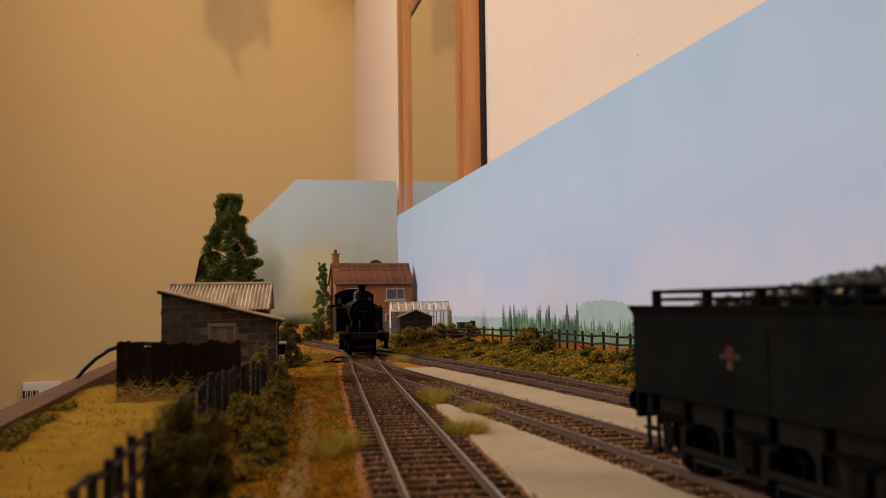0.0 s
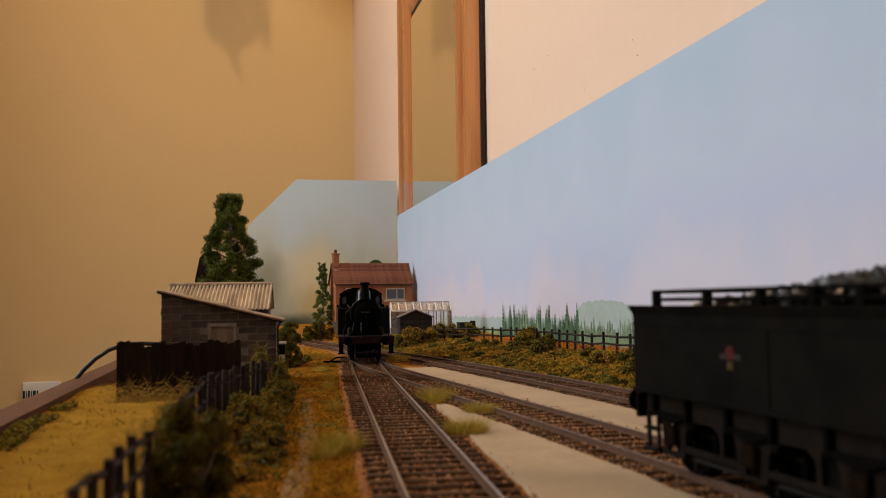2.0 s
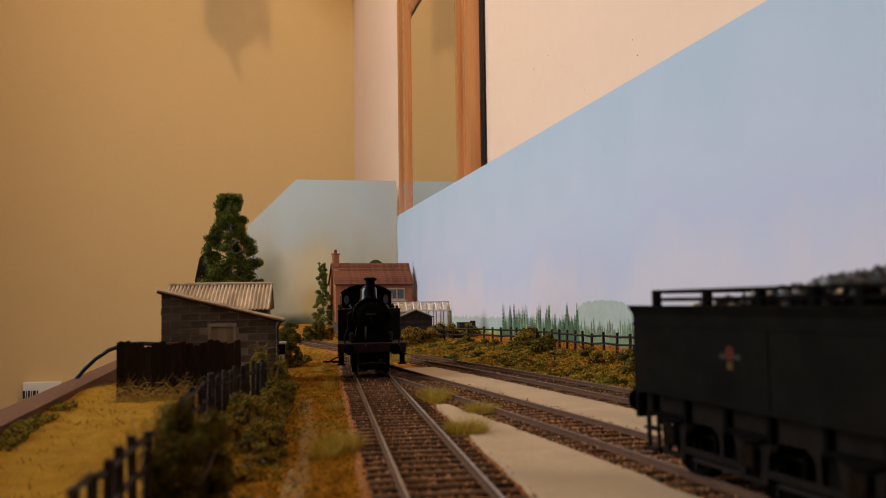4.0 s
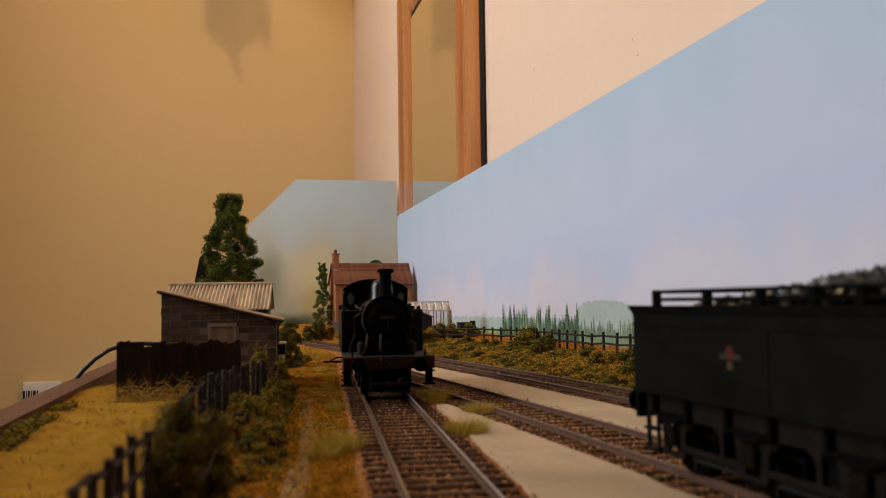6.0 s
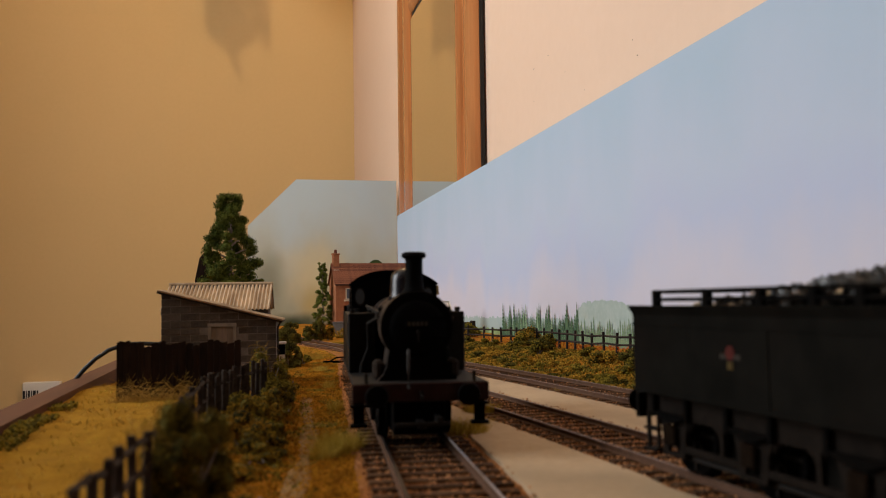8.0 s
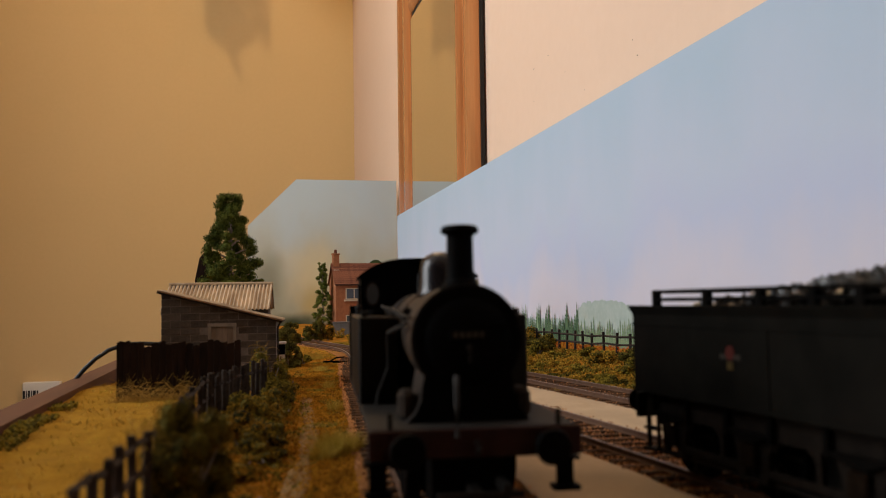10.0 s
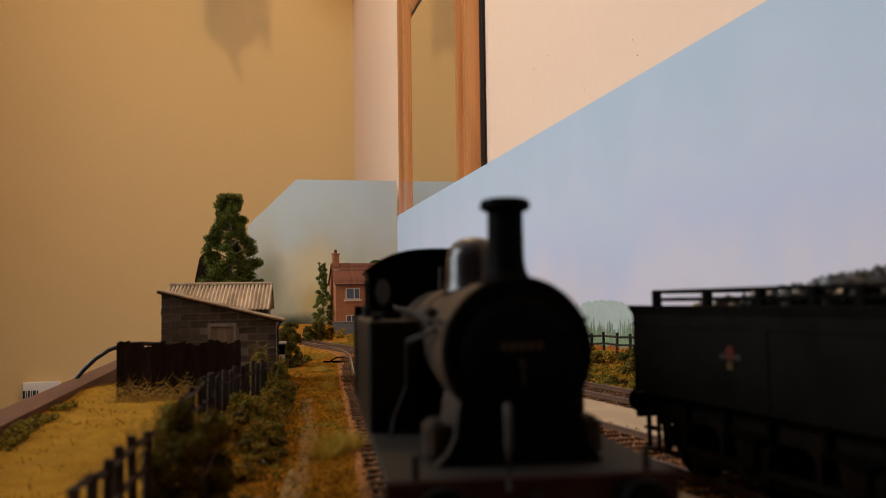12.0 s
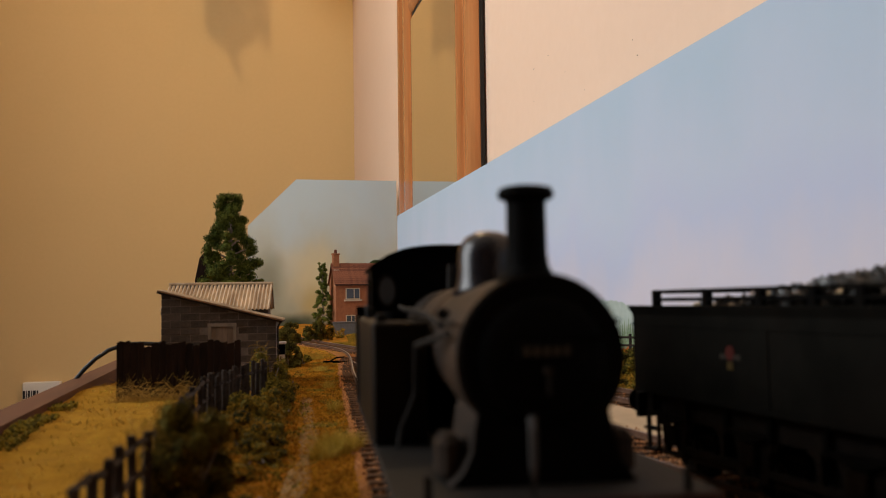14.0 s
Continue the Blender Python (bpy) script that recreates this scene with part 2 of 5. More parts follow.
def bare_path():
    """Bare trodden earth winding through the scatter, following the ground."""
    bm = bmesh.new()
    rows = []
    for k in range(90):
        y = 90 + k * 3.4
        wide = 2.5 + 2.2 * noise.noise(Vector((y * .028, 2, 9))) + 1.2 * noise.noise(Vector((y * .11, 5, 1)))
        mid = -30.0 + 1.4 * math.sin(y * .026 + 1.0)
        rows.append([bm.verts.new((mid + q * max(1.2, wide), y, gz(mid + q * wide, y) + (.22 if abs(q) < 1 else -.5))) for q in (-1, -.85, -.4, 0, .4, .85, 1)])
    for p, q in zip(rows, rows[1:]):
        for k in range(6):
            bm.faces.new((p[k], p[k + 1], q[k + 1], q[k]))
    return tagged(finish("path", bm, PATH, smooth=True), "pale trodden cinder path beside the siding", "path", kind="structure")


bare_path()


def board(name, pts, y0, y1, m, mat_, label):
    bm = bmesh.new()
    prism(bm, pts, y0, y1)
    ob = finish(name, bm, mat_)
    ob.matrix_basis = m
    return tagged(ob, label, "backscene", kind="structure")


def sky_paint(name, stops, top, smudge=None):
    """Painted sky: colours from the horizon upwards, softened by brush-like noise."""
    m = mat(name, (0.4, 0.48, 0.62), (0.5, 0.56, 0.68), 6, 0.75, 0.04, stretch=(1, 1, 0.45))
    N, L = m.node_tree.nodes, m.node_tree.links
    tc = next(n for n in N if n.type == "TEX_COORD")
    sep = N.new("ShaderNodeSeparateXYZ")
    L.new(tc.outputs["Object"], sep.inputs[0])
    nz = N.new("ShaderNodeTexNoise")
    nz.inputs["Scale"].default_value = 15
    nz.inputs["Detail"].default_value = 4
    L.new(next(n for n in N if n.type == "MAPPING").outputs[0], nz.inputs[0])
    k = N.new("ShaderNodeMath")
    k.operation = "MULTIPLY_ADD"
    L.new(sep.outputs[2], k.inputs[0])
    k.inputs[1].default_value = 1 / top
    w = N.new("ShaderNodeMath")
    w.operation = "MULTIPLY_ADD"
    L.new(nz.outputs[0], w.inputs[0])
    w.inputs[1].default_value, w.inputs[2].default_value = 0.65, -0.32
    L.new(w.outputs[0], k.inputs[2])
    r = N.new("ShaderNodeValToRGB")
    e = r.color_ramp.elements
    e[0].position, e[0].color = stops[0][0], (*stops[0][1], 1)
    e[1].position, e[1].color = stops[-1][0], (*stops[-1][1], 1)
    for p, c in stops[1:-1]:
        e.new(p).color = (*c, 1)
    L.new(k.outputs[0], r.inputs[0])
    L.new(r.outputs[0], N["Principled BSDF"].inputs["Base Color"])
    return m


SKY = sky_paint("painted_sky", [(0.0, (0.59, 0.57, 0.64)), (0.22, (0.60, 0.59, 0.69)), (0.42, (0.50, 0.56, 0.73)), (0.6, (0.50, 0.58, 0.72)), (1.0, (0.43, 0.55, 0.68))], 0.18)
SKY_END = sky_paint("painted_misty_sky", [(0.05, (0.36, 0.35, 0.24)), (0.3, (0.45, 0.45, 0.34)), (0.55, (0.52, 0.56, 0.51)), (0.75, (0.52, 0.61, 0.63)), (1.0, (0.50, 0.62, 0.68))], 0.25)


def daub(m, centre, size, colour, amount, rough_):
    """A soft brushed patch of another colour in the paint of a board, its middle and reach in metres."""
    N, L = m.node_tree.nodes, m.node_tree.links
    tc = next(n for n in N if n.type == "TEX_COORD")
    mp = N.new("ShaderNodeMapping")
    mp.vector_type = "TEXTURE"
    mp.inputs["Location"].default_value = centre
    mp.inputs["Scale"].default_value = size
    L.new(tc.outputs["Object"], mp.inputs[0])
    ln = N.new("ShaderNodeVectorMath")
    ln.operation = "LENGTH"
    L.new(mp.outputs[0], ln.inputs[0])
    nz = N.new("ShaderNodeTexNoise")
    nz.inputs["Scale"].default_value = 22
    nz.inputs["Detail"].default_value = 5
    L.new(tc.outputs["Object"], nz.inputs[0])
    k = N.new("ShaderNodeMath")
    k.operation = "MULTIPLY_ADD"
    L.new(nz.outputs[0], k.inputs[0])
    k.inputs[1].default_value = rough_
    L.new(ln.outputs["Value"], k.inputs[2])
    r = N.new("ShaderNodeValToRGB")
    r.color_ramp.interpolation = "EASE"
    r.color_ramp.elements[0].position, r.color_ramp.elements[0].color = rough_ * .5 + .1, (amount, amount, amount, 1)
    r.color_ramp.elements[1].position, r.color_ramp.elements[1].color = min(1.0, rough_ * .5 + .85), (0, 0, 0, 1)
    L.new(k.outputs[0], r.inputs[0])
    mx = N.new("ShaderNodeMixRGB")
    base = N["Principled BSDF"].inputs["Base Color"]
    L.new(r.outputs[0], mx.inputs[0])
    L.new(base.links[0].from_socket, mx.inputs[1])
    mx.inputs[2].default_value = (*colour, 1)
    L.new(mx.outputs[0], base)


daub(SKY_END, (0.095, 1.505, 0.085), (0.10, 1, 0.12), (0.68, 0.58, 0.34), 0.85, 0.5)
daub(SKY_END, (0.015, 1.505, 0.075), (0.06, 1, 0.09), (0.24, 0.24, 0.17), 0.7, 0.5)
daub(SKY_END, (0.10, 1.505, 0.04), (0.07, 1, 0.06), (0.50, 0.37, 0.13), 0.7, 0.5)
daub(SKY_END, (0.065, 1.505, 0.004), (0.09, 1, 0.032), (0.035, 0.045, 0.015), 0.95, 0.5)
board("backdrop_long", [(-400, -60), (1432, -60), (1432, 181), (-400, 181)], 0, -6, ROOM @ pose(0.226, 0, 0, 0, 0, 90), SKY, "long sky-blue painted backscene board with trees")
board("backdrop_end", [(-16, -60), (-16, 170), (-1, 185), (65, 250), (238, 250), (238, -60)], 1505, 1511, ROOM, SKY_END, "end backscene board with cut corner, painted misty sky")


# ---- track ----
def rail(curve, off, y0, y1, parent, step=9, head=None):
    n = max(2, int((y1 - y0) / step))
    prof = [(-0.8, -1.7), (0.8, -1.7), (0.8, -1.5), (0.2, -1.3), (0.2, -0.7), (0.4, -0.5), (0.4, -0.05), (0.32, 0), (-0.32, 0), (-0.4, -0.05), (-0.4, -0.5), (-0.2, -0.7), (-0.2, -1.3), (-0.8, -1.5)]
    bm = bmesh.new()
    rings = []
    for k in range(n + 1):
        y = y0 + (y1 - y0) * k / n
        dx = (curve(y + 4) - curve(y - 4)) / 8
        nrm = Vector((1, -dx)).normalized()
        rings.append([bm.verts.new((curve(y) + nrm.x * (off + a), y + nrm.y * (off + a), z)) for a, z in prof])
    m = len(prof)
    for a, b in zip(rings, rings[1:]):
        for k in range(m):
            f = bm.faces.new((a[k], b[k], b[(k + 1) % m], a[(k + 1) % m]))
            f.material_index = 1 if k == 7 else 0
    bm.faces.new(rings[0][::-1])
    bm.faces.new(rings[-1])
    bmesh.ops.recalc_face_normals(bm, faces=bm.faces)
    ob = part("rail", bm, RAIL, parent)
    ob.data.materials.append(head or RAILTOP)
    return ob


def sleeper_mesh(length):
    bm = bmesh.new()
    box(bm, -length / 2, length / 2, -1.6, 1.6, -3.6, -1.7, 0.15)
    return bm


SL = {}


def sleeper(x, y, ang, length, parent):
    key = round(length)
    if key not in SL:
        SL[key] = part("sleeper", sleeper_mesh(key), SLEEPER, parent)
        SL[key].matrix_basis = pose(x * MM, y * MM, 0, 0, 0, ang)
        return SL[key]
    return again(SL[key], parent, x, y, 0, rz=ang)


def track(curve, y0, y1, s0, s1, label, rails=((-8.75, 0, 0), (8.75, 0, 0)), wide=None, head=None):
    tr = thing("railway_track", 0, 0, 0, 0, label, "track", "tracks")
    for off, a, b in rails:
        rail(curve, off, a or y0, b or y1, tr, head=head)
    y = s0
    while y < s1:
        ang = -math.degrees(math.atan((curve(y + 4) - curve(y - 4)) / 8)) + rnd.uniform(-1, 1)
        x, length = curve(y), 29.5
        if wide and wide(y):
            x1 = wide(y)
            length = 4 * round((29.5 + x1 - x) / 4)
            x, ang = (x + x1) / 2, ang / 2
        sleeper(x + rnd.uniform(-.4, .4), y, ang, length, tr)
        y += 7.3
    return tr


strip("ballast_bed_1", BED, lambda y: t1(y) - 17, lambda y: t1(y) + 17, -100, 860, -2.5, "rusty brown ballast bed under the siding", "ballast bed", wob=2)
strip("ballast_bed_2", BED, lambda y: t2(y) - 17, lambda y: t2(y) + 16, -100, 600, -2.45, "rusty brown ballast bed under the branching siding", "ballast bed", wob=2)
strip("ballast_bed_3", BED, lambda y: t3(y) - 17, lambda y: t3(y) + 17, -100, 1300, -2.4, "rusty brown ballast bed under the running line", "ballast bed", wob=2)
track(t1, -60, 850, -56, 640, "straight siding track with weathered sleepers and shiny rails", wide=lambda y: t2(y) if 395 < y < 600 else None)
track(t2, -60, 610, -56, 393, "curving siding track branching from a turnout", rails=((-8.75, -60, 590), (8.75, -60, 600)), head=RAILDULL)
track(t3, -60, 1300, -56, 1300, "running line curving away behind the yard, rusty rails", head=RAILDULL)

# ---- more materials ----
def plain(name, c, rough=0.6, metal=0.0, spec=0.4, vary=0.25, scale=200, bump=0.05):
    return mat(name, tuple(v * (1 - vary) for v in c), tuple(min(1, v * (1 + vary)) for v in c), scale, rough, bump, metal, spec=spec)


REDBEAM = mat("weathered_red", (0.012, 0.003, 0.002), (0.024, 0.006, 0.004), 150, 0.7, 0.1, spots=((0.03, 0.015, 0.01), 90, 0.7), spec=0.15)
DUSTY = mat("dusty_brown", (0.012, 0.008, 0.0055), (0.038, 0.025, 0.017), 150, 0.8, 0.1, spec=0.1)
FRAMEBROWN = mat("grimy_brown_frame", (0.0055, 0.004, 0.003), (0.014, 0.010, 0.0075), 120, 0.8, 0.1, spec=0.05)
GRIME = mat("grimy_metal", (0.005, 0.004, 0.003), (0.013, 0.0098, 0.0072), 200, 0.75, 0.1, spec=0.2)
TENDERBLACK = mat("tender_black", (0.0060, 0.0058, 0.0050), (0.0115, 0.0105, 0.0088), 50, 0.7, 0.05, spots=((0.011, 0.008, 0.0065), 40, 0.5), spec=0.0)
RUSTDARK = mat("dark_rust", (0.006, 0.0038, 0.0025), (0.014, 0.009, 0.006), 200, 0.85, 0.1, spec=0.0)
BRASSY = plain("dull_brass", (0.30, 0.20, 0.08), 0.45, 1.0)
CREAM = plain("cream_paint", (0.04, 0.034, 0.025), 0.8, spec=.1)
CRESTRED = plain("crest_red", (0.07, 0.014, 0.011), 0.8, spec=.1)
YELLOW = plain("crest_yellow", (0.06, 0.04, 0.013), 0.8, spec=.1)
COAL = mat("coal", (0.006, 0.006, 0.006), (0.03, 0.028, 0.025), 400, 0.28, 0.3, islands=0.3, spec=0.6)
STONE = mat("ballast", (0.16, 0.058, 0.018), (0.62, 0.31, 0.14), 200, 0.9, 0.2, islands=0.8, spec=0.03)
FOAM = mat("foliage_green", (0.055, 0.044, 0.005), (0.27, 0.195, 0.022), 90, 0.95, 0.2, islands=0.7, spec=0.1)
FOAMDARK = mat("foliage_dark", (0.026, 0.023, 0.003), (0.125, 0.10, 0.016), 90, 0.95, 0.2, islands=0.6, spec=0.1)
FOAMOCHRE = mat("foliage_ochre", (0.15, 0.082, 0.008), (0.45, 0.255, 0.028), 90, 0.95, 0.2, islands=0.7, spec=0.1)
FOAMBROWN = mat("foliage_brown", (0.060, 0.038, 0.004), (0.34, 0.205, 0.022), 90, 0.95, 0.2, islands=0.7, spec=0.05)
FOAMNEAR = mat("foliage_dark_olive", (0.030, 0.023, 0.003), (0.17, 0.115, 0.014), 90, 0.95, 0.2, islands=0.7, spec=0.05)
PETAL = mat("orange_flock", (0.40, 0.07, 0.015), (0.55, 0.16, 0.03), 90, 0.9, islands=0.6, spec=0.05)
FOAMRUST = mat("rust_ochre_scatter", (0.17, 0.070, 0.006), (0.48, 0.225, 0.018), 90, 0.95, 0.2, islands=0.7, spec=0.03)
BANKGRASS = mat("bank_grass", (0.075, 0.055, 0.007), (0.28, 0.20, 0.03), 60, 0.9, islands=0.7, spec=0.1)
STRAW = mat("static_grass", (0.32, 0.175, 0.028), (0.56, 0.35, 0.085), 60, 0.9, islands=0.6, spec=0.1)
OLIVE = mat("tuft_grass", (0.32, 0.22, 0.025), (0.62, 0.45, 0.08), 60, 0.9, islands=0.6, spec=0.1)
LEAF = mat("tree_leaf", (0.034, 0.052, 0.009), (0.15, 0.175, 0.032), 60, 0.9, 0.1, islands=0.7, spec=0.1)
BARK = mat("tree_bark", (0.16, 0.12, 0.10), (0.32, 0.26, 0.22), 150, 0.9, 0.4)
FENCEWOOD = mat("creosoted_wood", (0.011, 0.0055, 0.003), (0.032, 0.016, 0.009), 150, 0.8, 0.3, objects=0.4, spec=0.15, stretch=(1, 1, 0.2))
POSTWOOD = mat("old_post_wood", (0.020, 0.014, 0.011), (0.055, 0.042, 0.034), 200, 0.85, 0.3, objects=0.3, spec=0.1)
SHEET = mat("corrugated_sheet", (0.38, 0.275, 0.17), (0.62, 0.475, 0.32), 90, 0.75, 0.2, stretch=(1, 0.25, 0.25), spots=((0.22, 0.14, 0.08), 120, 0.6))
MORTAR = mat("mortar", (0.15, 0.127, 0.105), (0.23, 0.197, 0.165), 200, 0.95, 0.3)
DOORWOOD = mat("door_boards", (0.16, 0.12, 0.085), (0.27, 0.21, 0.155), 120, 0.85, 0.2, stretch=(1, 1, 0.2))
TIMBERGREY = mat("weathered_timber", (0.20, 0.17, 0.13), (0.33, 0.28, 0.22), 120, 0.85, 0.2, stretch=(1, 1, 0.2))
TILE = mat("clay_tile", (0.11, 0.036, 0.020), (0.20, 0.072, 0.036), 200, 0.85, 0.3, objects=0.5, islands=0.3)
PLASTER = mat("window_white", (0.45, 0.36, 0.24), (0.55, 0.46, 0.32), 200, 0.6)
WHITE = mat("white_paint", (0.62, 0.56, 0.48), (0.72, 0.67, 0.58), 200, 0.6, 0.1)
RUBBER = plain("black_rubber", (0.012, 0.012, 0.012), 0.5)


def glass_mat():
    m = bpy.data.materials.new("window_glass")
    m.use_nodes = True
    b = m.node_tree.nodes["Principled BSDF"]
    b.inputs["Base Color"].default_value = (0.06, 0.065, 0.07, 1)
    b.inputs["Roughness"].default_value = 0.08
    return m


def clear_mat():
    m = bpy.data.materials.new("clear_glazing")
    m.use_nodes = True
    b = m.node_tree.nodes["Principled BSDF"]
    b.inputs["Base Color"].default_value = (0.9, 0.9, 0.88, 1)
    b.inputs["Roughness"].default_value = 0.15
    b.inputs["Transmission Weight"].default_value = 1.0
    return m


def mirror_mat():
    m = bpy.data.materials.new("mirror_silver")
    m.use_nodes = True
    b = m.node_tree.nodes["Principled BSDF"]
    b.inputs["Base Color"].default_value = (0.80, 0.82, 0.80, 1)
    b.inputs["Metallic"].default_value = 1.0
    b.inputs["Roughness"].default_value = 0.02
    return m


GLASS, CLEAR, MIRROR = glass_mat(), clear_mat(), mirror_mat()


def B(*args, **kw):
    bm = bmesh.new()
    box(bm, *args, **kw)
    return bm


def C(r1, r2, h, m, seg=20):
    bm = bmesh.new()
    cyl(bm, r1, r2, h, m, seg)
    return bm


def T(pts, r, seg=8):
    bm = bmesh.new()
    tube(bm, pts, r, seg)
    return bm


# ---- loose cover: blades, clumps, stones ----
class Soup:
    """Many small loose faces, gathered before they become one mesh."""

    def __init__(self):
        self.verts, self.faces = [], []

    def add(self, vs, fs):
        k = len(self.verts)
        self.verts += vs
        self.faces += [tuple(i + k for i in f) for f in fs]


def soup(name, sp, mat_, parent=None, label="", category=""):
    me = bpy.data.meshes.new(name)
    me.from_pydata([(x * MM, y * MM, z * MM) for x, y, z in sp.verts], [], sp.faces)
    me.materials.append(mat_)
    ob = new(name, me)
    if parent is not None:
        ob.parent = parent
    elif label:
        tagged(ob, label, category, kind="stuff")
    if parent is not None and label:
        tagged(ob, label)
    return ob


def blades(sp, x, y, z, n, spread, h, wid=0.25, lean=0.5):
    for _ in range(n):
        a, r = rnd.uniform(0, 6.283), spread * math.sqrt(rnd.random())
        gx, gy = x + r * math.cos(a), y + r * math.sin(a)
        hh = h * rnd.uniform(0.5, 1.1)
        b = rnd.uniform(0, 6.283)
        dx, dy = wid * math.cos(b), wid * math.sin(b)
        lx, ly = rnd.gauss(0, lean) * hh * 0.6 + (gx - x) * 0.25, rnd.gauss(0, lean) * hh * 0.6 + (gy - y) * 0.25
        sp.add([(gx - dx, gy - dy, z), (gx + dx, gy + dy, z), (gx + lx * 0.4 + dx * .7, gy + ly * 0.4 + dy * .7, z + hh * 0.6), (gx + lx * 0.4 - dx * .7, gy + ly * .4 - dy * .7, z + hh * 0.6), (gx + lx, gy + ly, z + hh)], [(0, 1, 2, 3), (3, 2, 4)])


OCTA = ((0, 2, 4), (2, 1, 4), (1, 3, 4), (3, 0, 4), (2, 0, 5), (1, 2, 5), (3, 1, 5), (0, 3, 5))


def crumb(sp, x, y, z, s):
    """A small irregular lump with eight faces."""
    q = Euler((rnd.uniform(0, 6), rnd.uniform(0, 6), rnd.uniform(0, 6))).to_matrix()
    vs = []
    for d in ((1, 0, 0), (-1, 0, 0), (0, 1, 0), (0, -1, 0), (0, 0, 1), (0, 0, -1)):
        w = q @ (Vector(d) * s * rnd.uniform(0.6, 1.25))
        vs.append((x + w.x, y + w.y, z + w.z))
    sp.add(vs, OCTA)


def ball():
    bm = bmesh.new()
    bmesh.ops.create_icosphere(bm, subdivisions=2, radius=1.0)
    bm.verts.ensure_lookup_table()
    out = [v.co.copy() for v in bm.verts], [tuple(v.index for v in f.verts) for f in bm.faces]
    bm.free()
    return out


BALL = ball()


def lump(sp, c, r):
    """A rough foam lobe: a dented ball of radii r about c."""
    o = rnd.uniform(0, 90)
    vs = []
    for v in BALL[0]:
        k = 1 + .42 * noise.noise(v * 1.7 + Vector((o, o, 0))) + .25 * noise.noise(v * 4.5 + Vector((0, o, o)))
        vs.append((c[0] + v.x * r[0] * k, c[1] + v.y * r[1] * k, c[2] + v.z * r[2] * k))
    sp.add(vs, BALL[1])


def clump(sp, x, y, z, rx, ry, rz, n, s, core=None):
    """Foam lobes with gaps between them, covered in crumbs."""
    lobes = []
    many = n > 10000
    for _ in range(70 if many else max(5, min(26, n // 60))):
        a, q = rnd.uniform(0, 6.283), math.sqrt(rnd.random()) * .72
        top = .9 * (1 - q * q)
        lobes.append((q * math.cos(a), q * math.sin(a), rnd.uniform(-.55, top), rnd.uniform(.12, .27) if many else rnd.uniform(.2, .42)))
    for l in lobes:
        lump(core or sp, (x + l[0] * rx, y + l[1] * ry, z + l[2] * rz), (l[3] * rx * .76, l[3] * ry * .76, l[3] * rz * .76))
    for _ in range(n):
        l = rnd.choice(lobes)
        d = Vector((rnd.gauss(0, 1), rnd.gauss(0, 1), rnd.gauss(0, 1))).normalized() * l[3] * rnd.uniform(.78, 1.12)
        crumb(sp, x + (l[0] + d.x) * rx, y + (l[1] + d.y) * ry, z + (l[2] + d.z) * rz, s * rnd.uniform(.5, 1.3))


def bush(name, x, y, w, h, n, s, m, label, stems=True, z0=None, rx=None):
    z0 = gz(x, y) if z0 is None else z0
    t = thing(name, x, y, z0 - 0.5, 0, label, "bush", "bushes")
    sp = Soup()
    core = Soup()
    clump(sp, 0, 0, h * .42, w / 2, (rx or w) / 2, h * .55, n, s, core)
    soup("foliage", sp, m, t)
    # cores coloured dark, as the shade in the gaps of the foliage
    soup("inner_foam", core, FOAMDARK, t, "dark foam cores standing in for shade between the lobes")
    bm = bmesh.new()
    for _ in range(5):
        a = rnd.uniform(0, 6.28)
        tube(bm, [(0, 0, 0), (w * .12 * math.cos(a), w * .12 * math.sin(a), h * .3), (w * .3 * math.cos(a), w * .3 * math.sin(a), h * .62)], [.5, .4, .15], 5)
    part("stem", bm, BARK, t)
    return t


SPOKE = {}


def spokes(wheel, n, r):
    for k in range(n):
        if r not in SPOKE:
            SPOKE[r] = part("spoke", B(2.0, 2.5, -.4, .4, 2, r), GRIME, wheel)
        else:
            again(SPOKE[r], wheel, rx=360 * k / n)


